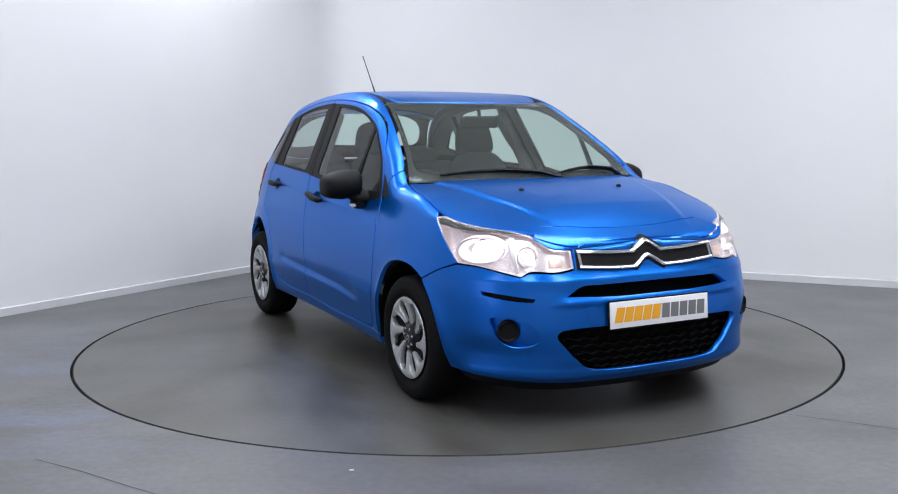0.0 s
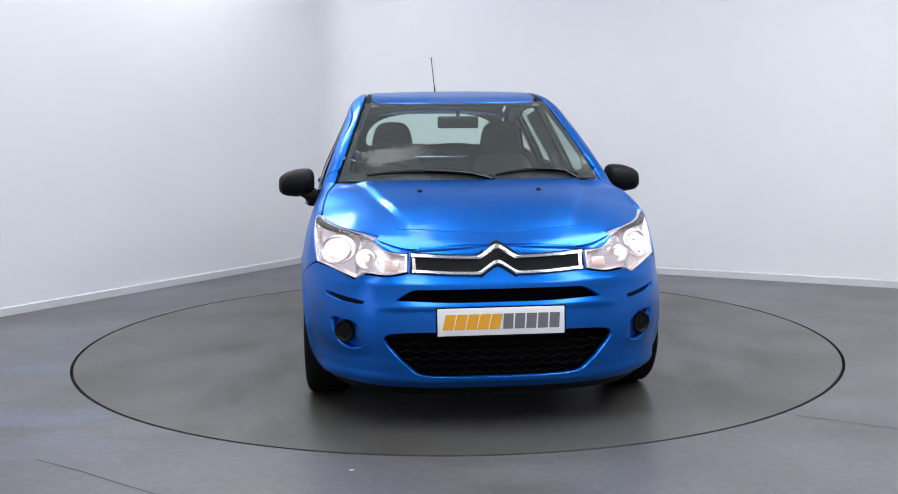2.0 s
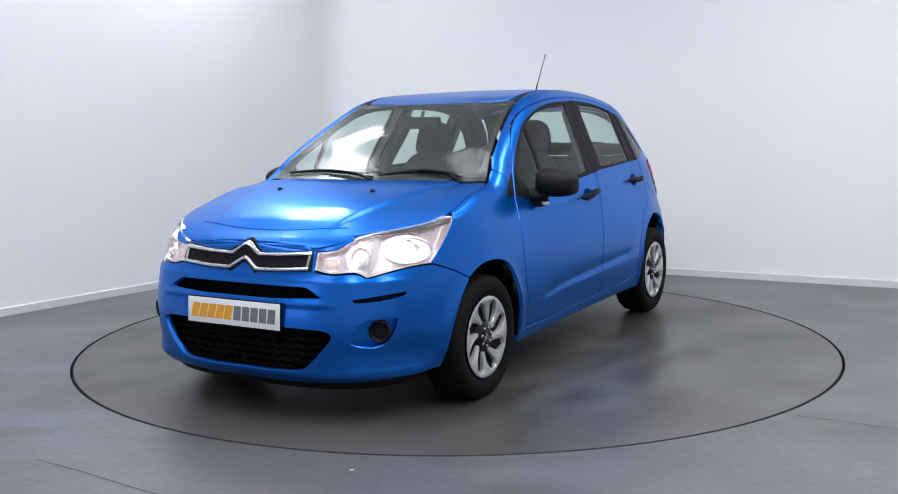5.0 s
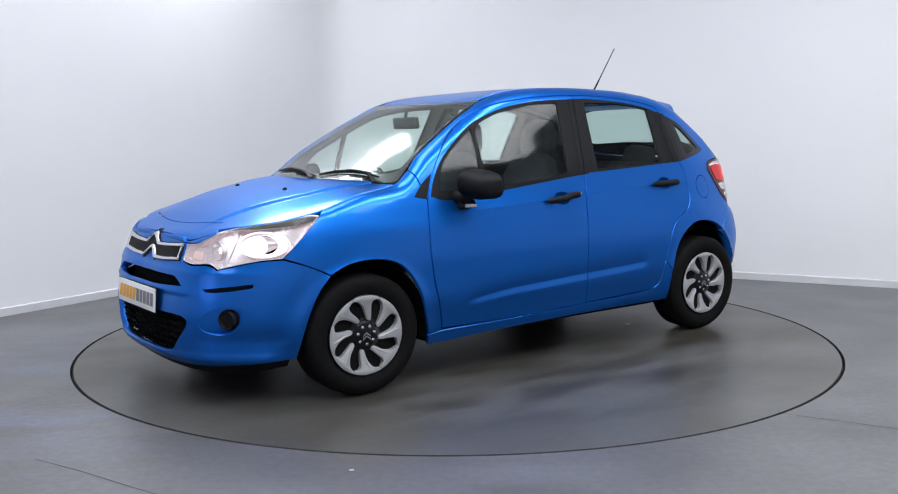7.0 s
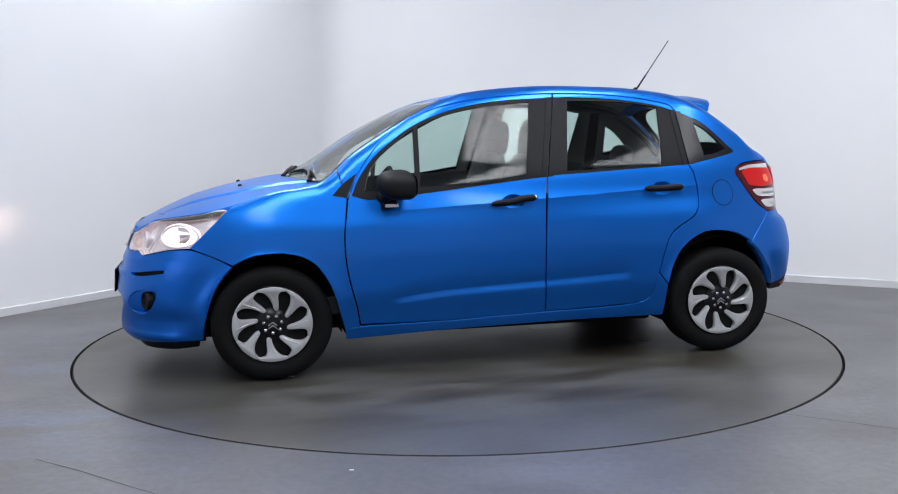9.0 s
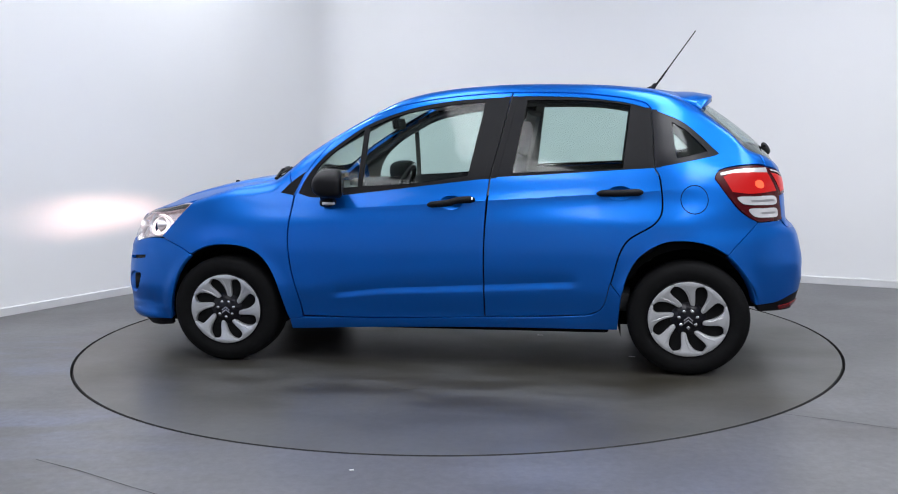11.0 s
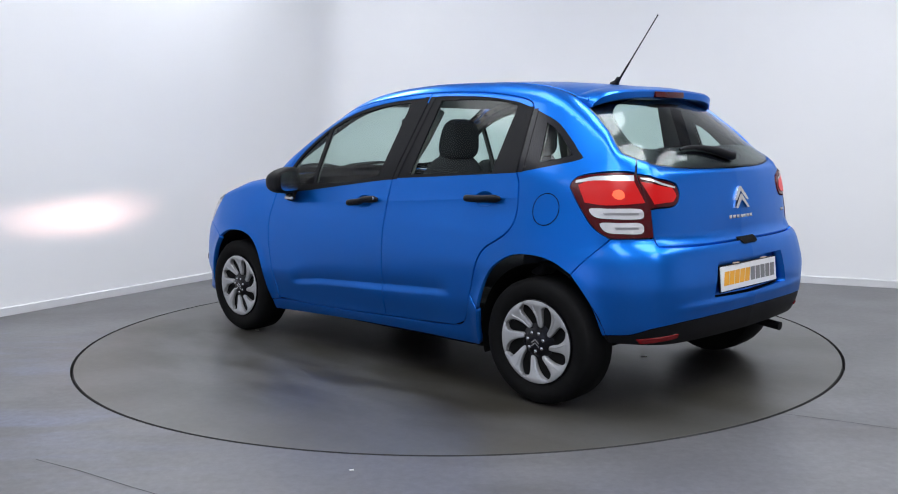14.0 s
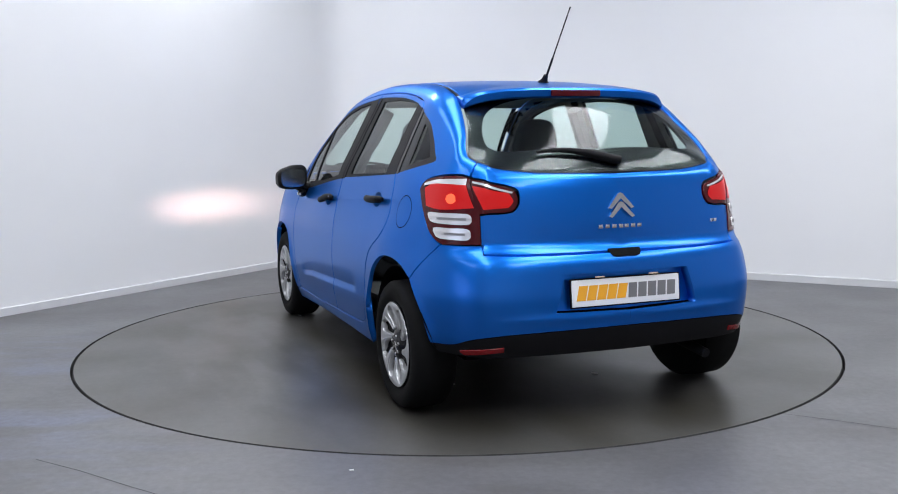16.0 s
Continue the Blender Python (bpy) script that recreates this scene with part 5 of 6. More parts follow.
def prism(outline, y0, y1, bevel=0.0):
    """A flat shape in x-z between two depths y, its outer edge softened."""
    bm = bmesh.new()
    a = [bm.verts.new((x, y0, z)) for x, z in outline]
    b = [bm.verts.new((x, y1, z)) for x, z in outline]
    n = len(outline)
    top = bm.faces.new(b)
    bm.faces.new(a[::-1])
    for k in range(n):
        bm.faces.new((a[k], a[(k + 1) % n], b[(k + 1) % n], b[k]))
    bmesh.ops.recalc_face_normals(bm, faces=bm.faces)
    if bevel:
        bmesh.ops.bevel(bm, geom=list(top.edges), offset=bevel, segments=2, affect="EDGES", profile=0.5)
    return bm


BLADE = [(0.074, 2.5), (0.0755, 6), (0.08, 8.2), (0.09, 9), (0.11, 8.8), (0.13, 8.8), (0.15, 9.6), (0.165, 11.4), (0.175, 14), (0.182, 17.8), (0.187, 22.4), (0.2005, 22.4)]


def blade_mid(r):
    """The sweep of a blade: its inner end runs ahead of its root at the rim."""
    return 15 * min(1.0, max(0.0, (0.172 - r) / 0.095)) ** 1.2


def blade_outline():
    """One silver blade of the wheel cover: a petal that spreads into the rim."""
    rim_arc = [(BLADE[-1][0], blade_mid(BLADE[-1][0]) + a) for a in (-17, -11.5, -6, 0, 6, 11.5, 17)]
    out = [(r, blade_mid(r) - h) for r, h in BLADE] + rim_arc + [(r, blade_mid(r) + h) for r, h in BLADE[::-1]]
    return [(r * math.cos(radians(a)), r * math.sin(radians(a))) for r, a in out]


def squash(bm):
    """Slightly flattened to fit the camera's view, as on the rest of the car."""
    for v in bm.verts:
        v.co.z *= 0.95
    return bm


def wheel_meshes():
    made = {}
    tyre = lathe([(-0.185, 0.205), (-0.19, 0.24), (-0.185, 0.285), (-0.165, 0.302), (-0.09, 0.306), (-0.015, 0.302), (0.002, 0.288), (0.010, 0.262), (0.008, 0.232), (-0.004, 0.207), (-0.02, 0.2)], 64, "y")
    made["tyre"] = bm_mesh("tyre", squash(tyre), RUBBER)
    dish = lathe([(-0.12, 0.204), (-0.006, 0.204), (0.004, 0.2), (0.002, 0.194), (-0.022, 0.18), (-0.026, 0.1), (-0.008, 0.066), (0.0, 0.05), (0.001, 0.0)], 48, "y")
    made["wheel_dish"] = bm_mesh("wheel_dish", squash(dish), GLOSS_BLACK)
    ring = lathe([(-0.01, 0.2045), (0.002, 0.2045), (0.0035, 0.2025), (0.002, 0.1995), (-0.01, 0.1995)], 64, "y")
    bmesh.ops.delete(ring, geom=[f for f in ring.faces if len(f.verts) > 4], context="FACES")
    made["rim_ring"] = bm_mesh("rim_ring", squash(ring), GLOSS_BLACK)
    blades, ridges = [], []
    for k in range(8):
        a = radians(45 * k)
        pts = [(x * math.cos(a) - z * math.sin(a), x * math.sin(a) + z * math.cos(a)) for x, z in blade_outline()]
        bm = prism(pts, -0.024, 0.004, 0.004)
        for v in bm.verts:
            r = math.hypot(v.co.x, v.co.z)
            v.co.y += -0.010 * max(0, (0.15 - r) / 0.08) + 0.002 * math.sin(r * 40)
        blades.append(bm_mesh("blade", squash(bm), SILVER))
        line = []
        for r in (0.079, 0.09, 0.105, 0.12, 0.135, 0.15, 0.165, 0.178):
            b = a + radians(blade_mid(r) - 3.5 - 20 * max(0, r - 0.12))
            line.append((r * math.cos(b), 0.0045 - 0.010 * max(0, (0.15 - r) / 0.08) + 0.002 * math.sin(r * 40), r * math.sin(b)))
        ridges.append(bm_mesh("blade_ridge", squash(tube(line, [0.001, 0.0026, 0.003, 0.003, 0.003, 0.0026, 0.002, 0.001], 6)), SILVER))
    made["blade"], made["blade_ridge"] = blades, ridges
    bolts = []
    for k in range(7):
        a = radians(360 / 7 * k + 12)
        bm = lathe([(-0.01, 0.0085), (0.004, 0.0085), (0.006, 0.005), (0.006, 0.0)], 10, "y")
        bmesh.ops.translate(bm, verts=bm.verts, vec=(0.046 * math.cos(a), -0.002, 0.046 * math.sin(a)))
        bolts.append(bm_mesh("bolt_cap", squash(bm), CHROME))
    made["bolt_cap"] = bolts
    chev = []
    for dz in (0.004, -0.012):
        chev.append(bm_mesh("chevron", squash(prism([(-0.022, dz - 0.006), (0, dz + 0.012), (0.022, dz - 0.006), (0.022, dz - 0.014), (0, dz + 0.004), (-0.022, dz - 0.014)], 0.0, 0.004)), CHROME))
    made["chevron"] = chev
    return made


WM = wheel_meshes()
for wx in (AXLE, -AXLE):
    for side in (1, -1):
        wheel = part("wheel", WM["tyre"], car, "black tyre on a silver eight-bladed wheel")
        wheel.matrix_basis = pose(wx, (0.818 if wx > 0 else 0.832) * side, 0.2905, 0, 0, 0 if side > 0 else 180)
        for key in ("wheel_dish", "rim_ring", "blade", "blade_ridge", "bolt_cap", "chevron"):
            for me in (WM[key] if isinstance(WM[key], list) else [WM[key]]):
                part(key, me, wheel)

# wheel wells and the underside, coloured near-black so that their shade stays deep
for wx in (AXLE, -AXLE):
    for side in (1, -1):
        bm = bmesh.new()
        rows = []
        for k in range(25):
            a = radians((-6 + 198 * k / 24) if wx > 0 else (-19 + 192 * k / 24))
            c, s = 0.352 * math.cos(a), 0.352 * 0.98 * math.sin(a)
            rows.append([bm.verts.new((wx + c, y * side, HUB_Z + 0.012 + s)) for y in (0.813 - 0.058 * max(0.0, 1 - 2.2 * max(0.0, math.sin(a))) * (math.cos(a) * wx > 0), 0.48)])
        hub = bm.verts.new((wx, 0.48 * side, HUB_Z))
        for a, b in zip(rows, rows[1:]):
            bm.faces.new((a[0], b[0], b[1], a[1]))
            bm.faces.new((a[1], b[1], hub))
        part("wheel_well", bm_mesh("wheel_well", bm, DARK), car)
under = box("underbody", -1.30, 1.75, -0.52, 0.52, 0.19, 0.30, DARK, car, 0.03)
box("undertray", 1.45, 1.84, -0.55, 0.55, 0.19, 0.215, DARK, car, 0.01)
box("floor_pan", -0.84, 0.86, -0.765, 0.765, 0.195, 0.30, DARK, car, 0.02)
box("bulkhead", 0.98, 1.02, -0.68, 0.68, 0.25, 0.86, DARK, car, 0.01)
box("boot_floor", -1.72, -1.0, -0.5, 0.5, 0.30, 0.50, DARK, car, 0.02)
put("exhaust_pipe", tube([(0, 0, 0), (-0.12, 0, -0.01), (-0.2, 0, -0.02)], 0.022, 12), TRIM, car, pose(-1.57, -0.45, 0.262))


# ---- door handles, mirrors, wipers, aerial
def handle(x0, z0, x1, z1, k, side):
    s0, s1 = float(at_x(x0)), float(at_x(x1))
    pts, rad = [], []
    for t in np.linspace(0, 1, 13):
        p, n = skin_frame(s0 + (s1 - s0) * t, z0 + (z1 - z0) * t, side)
        pts.append(p + n * (0.012 + 0.02 * math.sin(math.pi * t) ** 0.5))
        rad.append(0.008 + 0.0085 * min(1, 12 * min(t, 1 - t)) + 0.002 * t)
    door = doors[k][0 if side > 0 else 1]
    part("door_handle", bm_mesh("door_handle", tube(pts, rad, 12), TRIM), door, "black pull handle")
    cs, cz = (s0 + s1) / 2, (z0 + z1) / 2
    cup = [(cs + 0.062 * math.cos(a), cz + 0.036 * math.sin(a)) for a in np.linspace(0, 2 * math.pi, 28, endpoint=False)]

    def bowl(q):
        r = np.clip(np.hypot((q[:, 0] - cs) / 0.062, (q[:, 1] - cz) / 0.036), 0, 1)
        return skin(q[:, 0], q[:, 1], 0.0) - 0.0 * q[:, :1] - np.column_stack([np.zeros(len(q)), -0.0012 - 0.0 * r + 0.0 * r, np.zeros(len(q))])
    data = fill([loop(cup, 0.01)], bowl, step=0.015, rim=0)
    V, F, N = data
    # normals of a scooped bowl, so that it catches light below and shade above
    q = (V[:, 2] - cz) / 0.036
    N = N + np.column_stack([np.zeros(len(V)), np.zeros(len(V)), -0.75 * q])
    part("handle_cup", panel_mesh("handle_cup", (V, F, N), BLUE, side), door)
    return door


for side in (1, -1):
    handle(0.092, 0.864, -0.152, 0.888, 0, side)
    handle(-0.776, 0.918, -1.0, 0.927, 1, side)
p, n = skin_frame(float(at_x(-0.138)), 0.887, 1)
put("key_cap", lathe([(0.03, 0.008), (0.0355, 0.008), (0.036, 0.0)], 12), CHROME, doors[0][0], face_x(p, n))


def door_mirror(side, k):
    bm = bmesh.new()
    bmesh.ops.create_uvsphere(bm, u_segments=32, v_segments=20, radius=1.0)
    for v in bm.verts:
        x, y, z = v.co
        e = 0.54
        x, y, z = (math.copysign(abs(c) ** e, c) for c in (x, y, z))
        taper = 1.0 - 0.22 * max(0, y)
        back = min(x, 0.0) * 0.35 + max(x, 0.0) * (1.0 - 0.25 * z * z)
        v.co = Vector((back * 0.122, y * 0.096, z * 0.074 * taper + 0.010 * (1 - y)))
    for v in bm.verts:
        v.co.x -= 0.02 * v.co.y / 0.1
        v.co.y *= side
    bmesh.ops.recalc_face_normals(bm, faces=bm.faces)
    door = doors[0][k]
    body = put("door_mirror", bm, TRIM, door, pose(0.572, 0.898 * side, 0.966, 0, 0, 0), "black plastic door mirror")
    bm = bmesh.new()
    ring = [(0.078 * math.copysign(abs(math.cos(a)) ** 0.6, math.cos(a)), 0.055 * math.copysign(abs(math.sin(a)) ** 0.6, math.sin(a))) for a in np.linspace(0, 2 * math.pi, 32, endpoint=False)]
    bm.faces.new([bm.verts.new((-0.0445 - 0.02 * y / 0.1, y * side, z + 0.008)) for y, z in ring][:: -side])
    part("mirror_glass", bm_mesh("mirror_glass", bm, CHROME, False), body)
    bm = tube([(0.06, -0.03 * side, -0.035), (0.075, -0.075 * side, -0.06), (0.085, -0.125 * side, -0.055)], [0.024, 0.03, 0.034], 14)
    part("mirror_arm", bm_mesh("mirror_arm", bm, TRIM), body)
    bm = tube([(0.02, -0.06 * side, -0.082), (0.06, -0.075 * side, -0.088), (0.10, -0.085 * side, -0.092)], [0.017, 0.027, 0.02], 12)
    part("mirror_foot", bm_mesh("mirror_foot", bm, TRIM), body)
    part("side_repeater", bm_mesh("side_repeater", box_bm(0.015, 0.085, -0.052 * side - 0.007, -0.052 * side + 0.007, -0.103, -0.085, 0.006), LENS_WHITE), body)


for k, side in enumerate((1, -1)):
    door_mirror(side, k)

tray = [(float(cowl(y)) + 0.016, y) for y in np.linspace(0, 0.66, 10)]
tray_in = [(float(cowl(y)) - 0.03, y) for y in np.linspace(0.64, 0, 10)]
whole("scuttle_tray", [loop(C(tray[0]) + tray[1:-1] + C(tray[-1]) + C(tray_in[0]) + tray_in[1:-1] + C(tray_in[-1]))], lambda q: np.column_stack([q, cap("hood", np.maximum(q[:, 0], cowl(q[:, 1])), q[:, 1]) - 0.012]), TRIM, car, rim=0.03,
      centre=(1, 0.0), step=0.03)


def wiper(y0, y1, name="wiper"):
    pts = []
    for t in np.linspace(0, 1, 14):
        y = y0 + (y1 - y0) * t
        x = float(cowl(y)) - 0.02 - 0.045 * math.sin(math.pi * t * 0.9)
        pts.append((x, y, float(cap("screen", x, y)) + 0.009))
    w = part(name, bm_mesh(name, tube(pts, [0.005 + 0.004 * math.sin(math.pi * k / 13) for k in range(14)], 8), TRIM), car, "black windscreen wiper")
    arm = [(float(cowl(y0)) + 0.008, y0, float(cap("hood", float(cowl(y0)) + 0.02, y0)) + 0.004)] + [(p[0] + 0.012, p[1], p[2] + 0.007) for p in pts[2:8]]
    part("wiper_arm", bm_mesh("wiper_arm", tube(arm, [0.011, 0.010, 0.008, 0.007, 0.007, 0.006, 0.005], 8), GLOSS_BLACK), w)
    p = Vector(arm[0])
    put("wiper_pivot", lathe([(-0.02, 0.014), (0.004, 0.014), (0.008, 0.009), (0.008, 0.0)], 14), TRIM, w, Matrix.Translation(p) @ pose(0, 0, 0, 0, -80, 0))


wiper(0.10, -0.52)
wiper(0.56, 0.12)
for y in (0.28, -0.28):
    put("washer_jet", lathe([(-0.01, 0.013), (0.006, 0.012), (0.011, 0.006), (0.011, 0.0)], 14), TRIM, hood, Matrix.Translation((1.36, y, float(cap("hood", 1.36, y)))) @ pose(0, 0, 0, 0, -80, 0))

aerial = put("aerial_foot", lathe([(0.0, 0.028), (0.006, 0.026), (0.02, 0.015), (0.045, 0.011), (0.05, 0.0)], 18), TRIM, roof, Matrix.Translation((-1.062, 0, float(cap("roof", -1.062, 0)) - 0.004)) @ pose(0, 0, 0, 0, -125, 0), "black aerial foot")
base, tip = Vector((-1.083, 0.0, 1.485)), Vector((-1.307, -0.012, 1.797))
part("aerial_rod", bm_mesh("aerial_rod", tube([base, base.lerp(tip, 0.3), base.lerp(tip, 0.31), base.lerp(tip, 0.97), tip], [0.006, 0.0052, 0.0034, 0.0028, 0.0038], 8), TRIM), roof, "thin whip aerial")


def spoiler():
    bm = bmesh.new()
    rows = []
    half = float(rim_y(-1.30)) - 0.003
    for e in np.concatenate([-np.cos(np.linspace(0, math.pi, 41))]):
        y, e = half * e, abs(e)
        tail = -1.385 + 0.025 * e * e + 0.055 * e ** 8
        front = -1.19 - 0.02 * e ** 4
        z0 = float(cap("roof", front, min(abs(y), float(rim_y(front)) - 0.004)))
        top = float(cap("roof", -1.25, 0)) - 0.010 - 0.012 * e * e - 0.030 * e ** 6
        full = math.sqrt(max(0.0, 1 - max(0.0, (e - 0.86) / 0.14) ** 2))
        low = top - 0.046 - 0.006 * e ** 4
        zt = low + (top - low) * (0.3 + 0.7 * full)
        prof = [(front, z0 + 0.002), (-1.28, (z0 + zt) / 2 + 0.008 * full), (tail + 0.03, zt + 0.001), (tail + 0.008, zt - 0.003), (tail, zt - 0.012), (tail + 0.006, low + 0.006), (tail + 0.016, low), (-1.28, low), (front, z0 - 0.04)]
        rows.append([bm.verts.new((x, y, z)) for x, z in prof])
    for a, b in zip(rows, rows[1:]):
        for k in range(9):
            bm.faces.new((a[k], b[k], b[(k + 1) % 9], a[(k + 1) % 9]))
    bm.faces.new(rows[0])
    bm.faces.new(rows[-1][::-1])
    bmesh.ops.recalc_face_normals(bm, faces=bm.faces)
    sp = part("roof_spoiler", bm_mesh("roof_spoiler", bm, BLUE), car)
    z = float(cap("roof", -1.25, 0)) - 0.014
    bm = box_bm(-1.392, -1.33, -0.125, 0.125, z - 0.037, z - 0.008, 0.006)
    for v in bm.verts:
        v.co.x += 0.055 * (abs(v.co.y) / 0.515) ** 3
    part("brake_light", bm_mesh("brake_light", bm, RED), sp, "red high-level brake light")


spoiler()

# rear wiper
pts = []
for t in np.linspace(0, 1, 12):
    y = -0.03 + 0.36 * t
    x = -1.708 + 0.02 * t + 0.05 * math.sin(math.pi * t * 0.55)
    x = max(x, float(np.interp(y, RIM[::-1][:120, 1], RIM[::-1][:120, 0])) + 0.03)
    pts.append((x - 0.012, y, float(cap("hatch", x, y)) + 0.012))
rw = part("rear_wiper", bm_mesh("rear_wiper", tube(pts, [0.02, 0.021, 0.021, 0.02, 0.018, 0.016, 0.014, 0.012, 0.011, 0.010, 0.009, 0.006], 10), TRIM), car, "black rear wiper in its housing")


# ---- badge, plates
def chevrons(parent):
    for lift in (0.037, 0.0):
        shape = [(-0.062, -0.03), (-0.012, 0.028), (0, 0.033), (0.012, 0.028), (0.062, -0.03), (0.047, -0.034), (0.0, 0.008), (-0.047, -0.034)]
        bm = bmesh.new()
        front, back = [], []
        for y, z in shape:
            zz = 0.905 + lift + z
            q = skin(S_END, zz)[0]
            front.append(bm.verts.new((q[0] - 0.010, y, zz)))
            back.append(bm.verts.new((q[0] + 0.004, y * 1.03, zz)))
        bm.faces.new(front)
        for k in range(8):
            bm.faces.new((front[k], front[(k + 1) % 8], back[(k + 1) % 8], back[k]))
        bmesh.ops.recalc_face_normals(bm, faces=bm.faces)
        part("chevron_badge", bm_mesh("chevron_badge", bm, CHROME, False), parent, "chrome chevron badge")


chevrons(tailgate)
for y0, y1, z in ([(0.105 - 0.03 * k, 0.105 - 0.03 * k - 0.022, 0.835) for k in range(7)] + [(-0.475, -0.497, 0.835), (-0.502, -0.522, 0.835)]):
    c = (y0 + y1) / 2
    q = skin(RY(abs(c)), z)[0]
    bm = box_bm(-0.004, 0.003, -0.010, 0.010, -0.008, 0.008, 0.002)
    put("badge_bar", bm, CHROME, tailgate, face_x(Vector((q[0], math.copysign(q[1], c), z)), Vector((1, -0.12 if c > -0.3 else 0.5, 0))))


def number_plate(m, lamps=False):
    pl = put("number_plate", box_bm(-0.004, 0.004, -0.26, 0.26, -0.0555, 0.0555, 0.003), PLATE_WHITE, car, m, "white plate with orange and grey lettering bars")
    part("plate_edge", bm_mesh("plate_edge", box_bm(-0.008, 0.0, -0.266, 0.266, -0.0615, 0.0615, 0.003), GLOSS_BLACK), pl)
    for k in range(10):
        orange = k < 5
        y = -0.212 + k * 0.0475 + (0 if orange else 0.003)
        w, hgt = (0.043, 0.062) if orange else (0.041, 0.062)
        lean = 0.014 if orange else 0.004
        bm = bmesh.new()
        outer = [(-w / 2 - lean / 2, -hgt / 2), (w / 2 - lean / 2, -hgt / 2), (w / 2 + lean / 2, hgt / 2), (-w / 2 + lean / 2, hgt / 2)]
        bm.faces.new([bm.verts.new((0.0052, y + a, b)) for a, b in outer])
        part("plate_bar", bm_mesh("plate_bar", bm, PLATE_ORANGE if orange else PLATE_GREY, False), pl)
    return pl


number_plate(pose(2.034, 0, 0.471, 0, -3, 0))
plate_r = number_plate(pose(-1.826, 0, 0.567, 0, -5, 180))
for y in (-0.13, 0.13):
    part("plate_lamp", bm_mesh("plate_lamp", box_bm(0.002, 0.016, y - 0.02, y + 0.02, 0.062, 0.067, 0.002), PLATE_GLOW), plate_r)


# ---- cabin
def soft_box(name, parent, x0, x1, y0, y1, z0, z1, material, m=None, bevel=0.05):
    bm = box_bm(x0, x1, y0, y1, z0, z1, bevel, 4)
    ob = part(name, bm_mesh(name, bm, material), parent)
    if m:
        ob.matrix_basis = m
    return ob


def cushion(dx, dy, dz, taper=0.0):
    """A soft pad, narrower at the top."""
    bm = bmesh.new()
    bmesh.ops.create_uvsphere(bm, u_segments=24, v_segments=16, radius=1.0)
    for v in bm.verts:
        x, y, z = (math.copysign(abs(k) ** 0.6, k) for k in v.co)
        v.co = Vector((x * dx, y * dy * (1 - taper * z), z * dz))
    return bm


cabin = part("cabin", bm_mesh("cabin", box_bm(-0.95, 0.95, -0.70, 0.70, 0.30, 0.40, 0.02), CABIN), car, "dark plastic and cloth cabin")
for y in (0.345, -0.345):
    soft_box("seat_cushion", cabin, -0.12, 0.40, y - 0.24, y + 0.24, 0.42, 0.60, CLOTH)
    put("seat_back", cushion(0.075, 0.235, 0.33, 0.12), CLOTH, cabin, pose(-0.17, y, 0.80, 0, -17, 0))
    put("headrest", cushion(0.055, 0.125, 0.11, 0.16), CLOTH, cabin, pose(-0.285, y, 1.20, 0, -8, 0))
    for dy in (-0.05, 0.05):
        part("headrest_post", bm_mesh("headrest_post", tube([(-0.255, y + dy, 1.06), (-0.28, y + dy, 1.14)], 0.008, 8), CHROME), cabin)
soft_box("bench_cushion", cabin, -0.98, -0.55, -0.60, 0.60, 0.45, 0.62, CLOTH)
soft_box("bench_back", cabin, -0.06, 0.08, -0.60, 0.60, 0.0, 0.50, CLOTH, pose(-1.0, 0, 0.55, 0, -16, 0), 0.05)
for y in (0.36, -0.36):
    put("bench_headrest", cushion(0.045, 0.125, 0.07, 0.1), CLOTH, cabin, pose(-1.15, y, 1.075, 0, -12, 0))
bm = box_bm(0.62, 1.02, -0.69, 0.69, 0.55, 0.90, 0.08, 4)
for v in bm.verts:
    if v.co.z > 0.8 and v.co.x > 0.85:
        v.co.z += 0.03
part("dashboard", bm_mesh("dashboard", bm, CABIN), cabin)
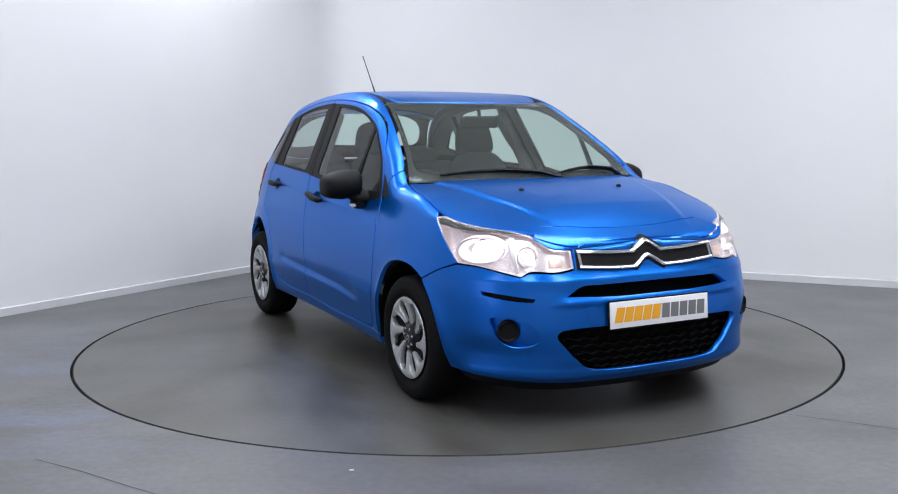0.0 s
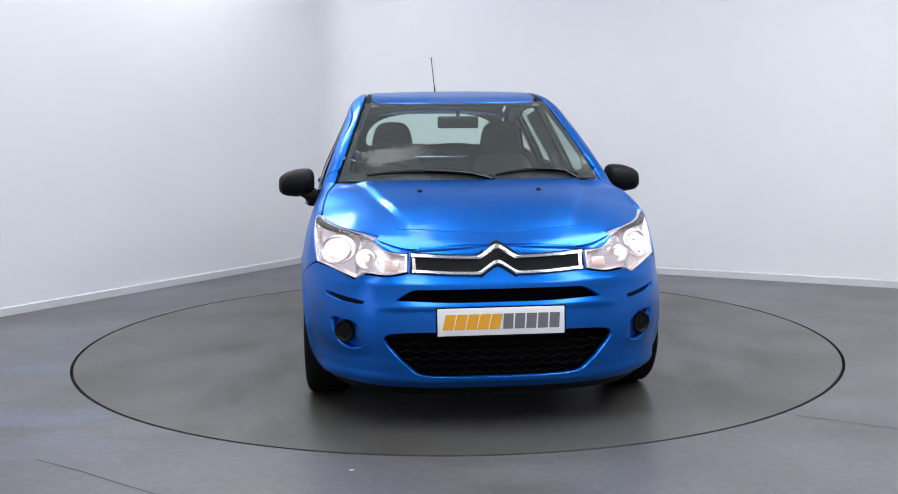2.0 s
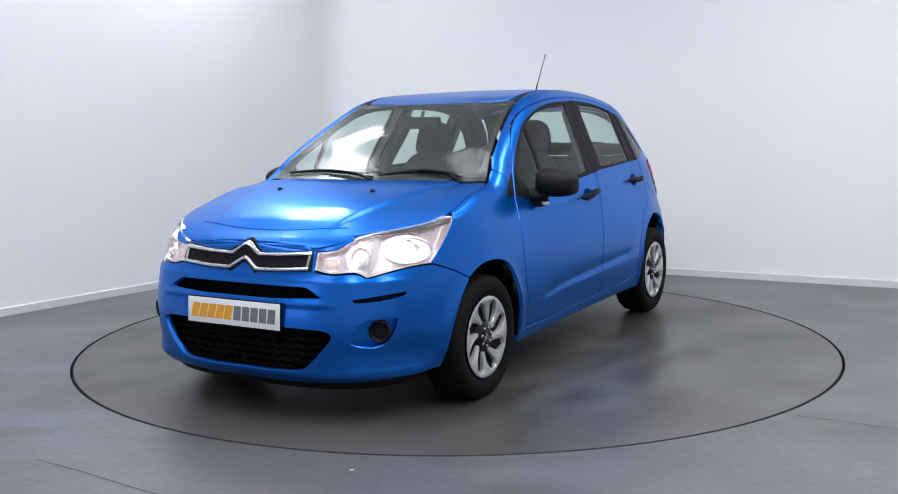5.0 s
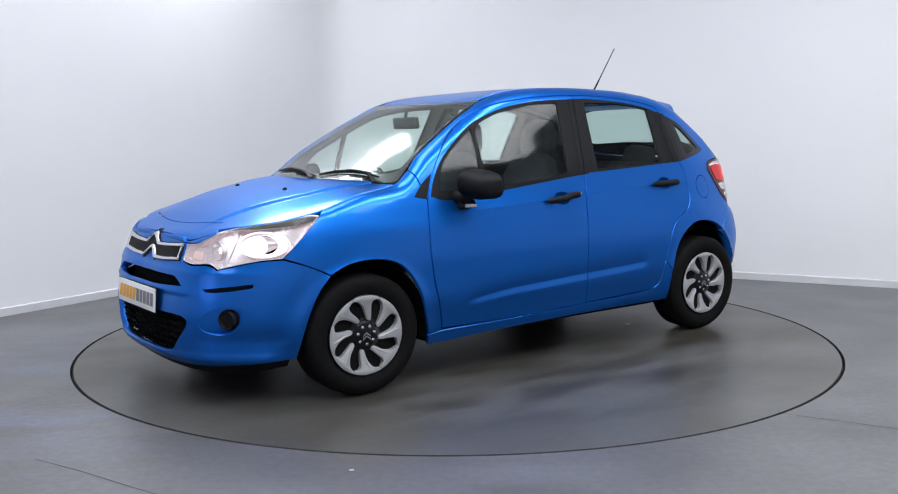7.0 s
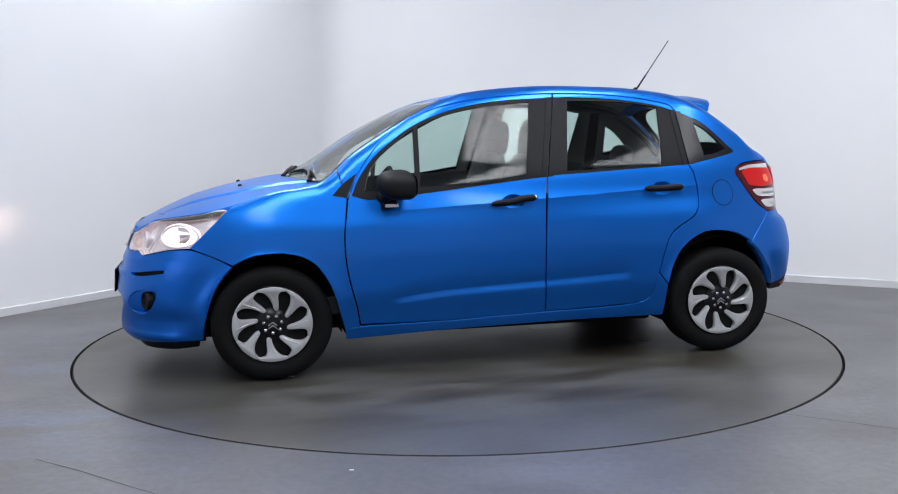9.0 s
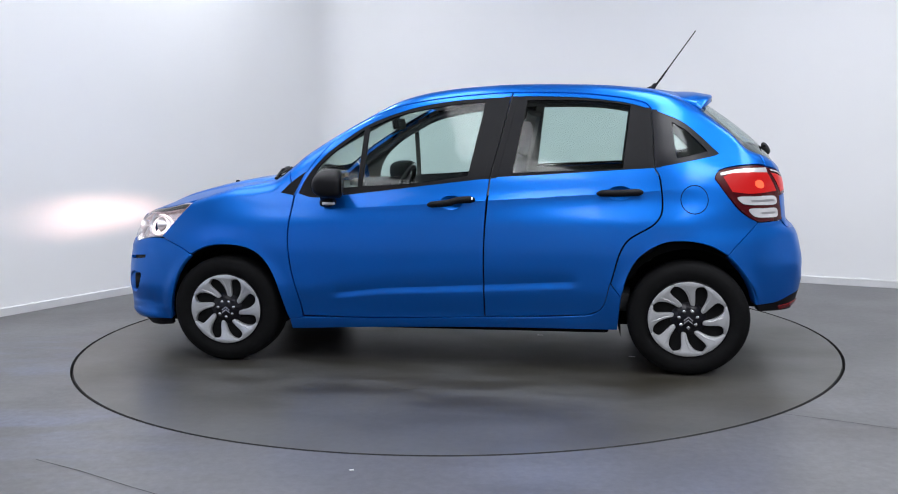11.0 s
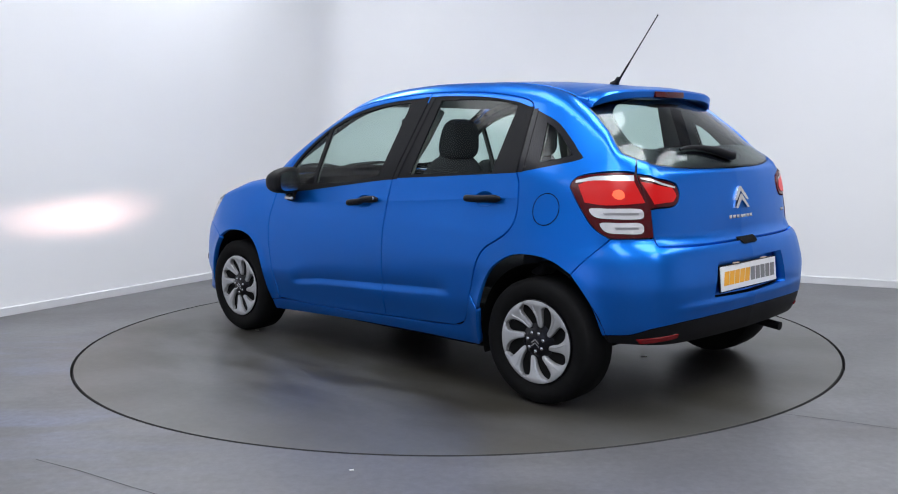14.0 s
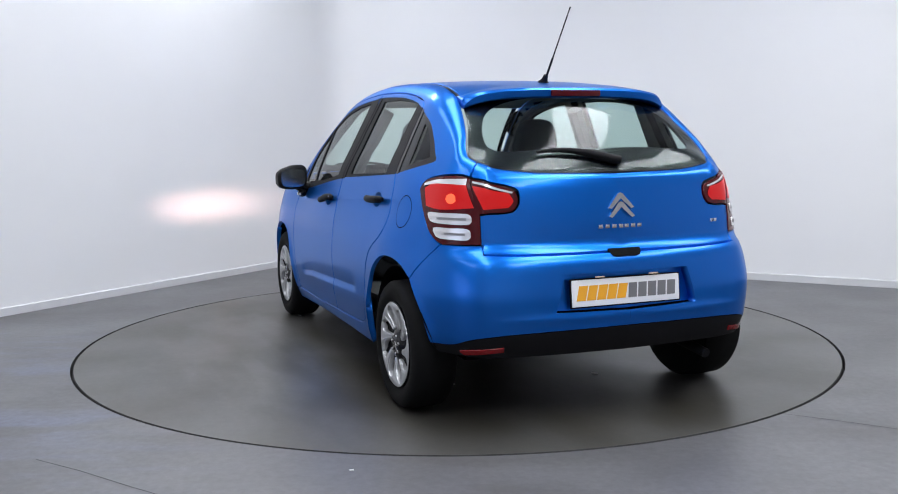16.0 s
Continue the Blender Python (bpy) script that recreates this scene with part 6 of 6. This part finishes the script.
soft_box("binnacle", cabin, 0.60, 0.82, -0.50, -0.22, 0.86, 0.955, CABIN, bevel=0.04)
wheel_pts = [(0.178 * math.cos(a), 0.178 * math.sin(a)) for a in np.linspace(0, 2 * math.pi, 41)]
tilt = pose(0.50, -0.35, 0.86, 0, -25, 0)
steer = put("steering_wheel", tube([(0, y, z) for y, z in wheel_pts], 0.016, 10, False), TRIM, cabin, tilt)
part("wheel_boss", bm_mesh("wheel_boss", box_bm(-0.03, 0.03, -0.07, 0.07, -0.06, 0.05, 0.02, 3), TRIM), steer)
for a in (0, 180, 270):
    c, s = math.cos(radians(a)), math.sin(radians(a))
    part("wheel_spoke", bm_mesh("wheel_spoke", tube([(0, 0.05 * c, 0.05 * s), (0, 0.17 * c, 0.17 * s)], 0.016, 8), TRIM), steer)
put("cabin_mirror", box_bm(-0.018, 0.018, -0.115, 0.115, -0.033, 0.033, 0.014, 3), TRIM, cabin, pose(0.43, 0.0, 1.295, 0, 8, 0))
part("mirror_stalk", bm_mesh("mirror_stalk", tube([(0.44, 0, 1.30), (0.425, 0, 1.36)], 0.01, 8), TRIM), cabin)
for side in (1, -1):
    pts = [(float(skin(s, z, 0.055)[0][0]), float(skin(s, z, 0.055)[0][1]) * side, z) for s, z in ((2.80, 0.9), (2.84, 1.05), (2.88, 1.2), (2.92, 1.36))]
    part("pillar_trim", bm_mesh("pillar_trim", tube(pts, 0.045, 8), PILLAR), cabin)
for side in (1, -1):
    ss = np.linspace(1.76, 4.2, 60)
    rail = skin(ss, EDGE_Z(ss) - 0.066, 0.046)
    part("rail_trim", bm_mesh("rail_trim", tube([(p[0], p[1] * side, p[2]) for p in rail], 0.020, 8), CABIN), cabin, "dark roof rail and pillar trim")
soft_box("parcel_shelf", cabin, -1.62, -1.12, -0.56, 0.56, 0.93, 0.955, CABIN, bevel=0.01)

def motions():
    rows = [(t, pose(0, 0, 0, 0, 0, a)) for t, a in HEADINGS]
    walk(table, rows)
    walk(car, [(t, m @ pose(-0.0905, -0.012, 0, 0, 0, 0.37)) for t, m in rows])


motions()
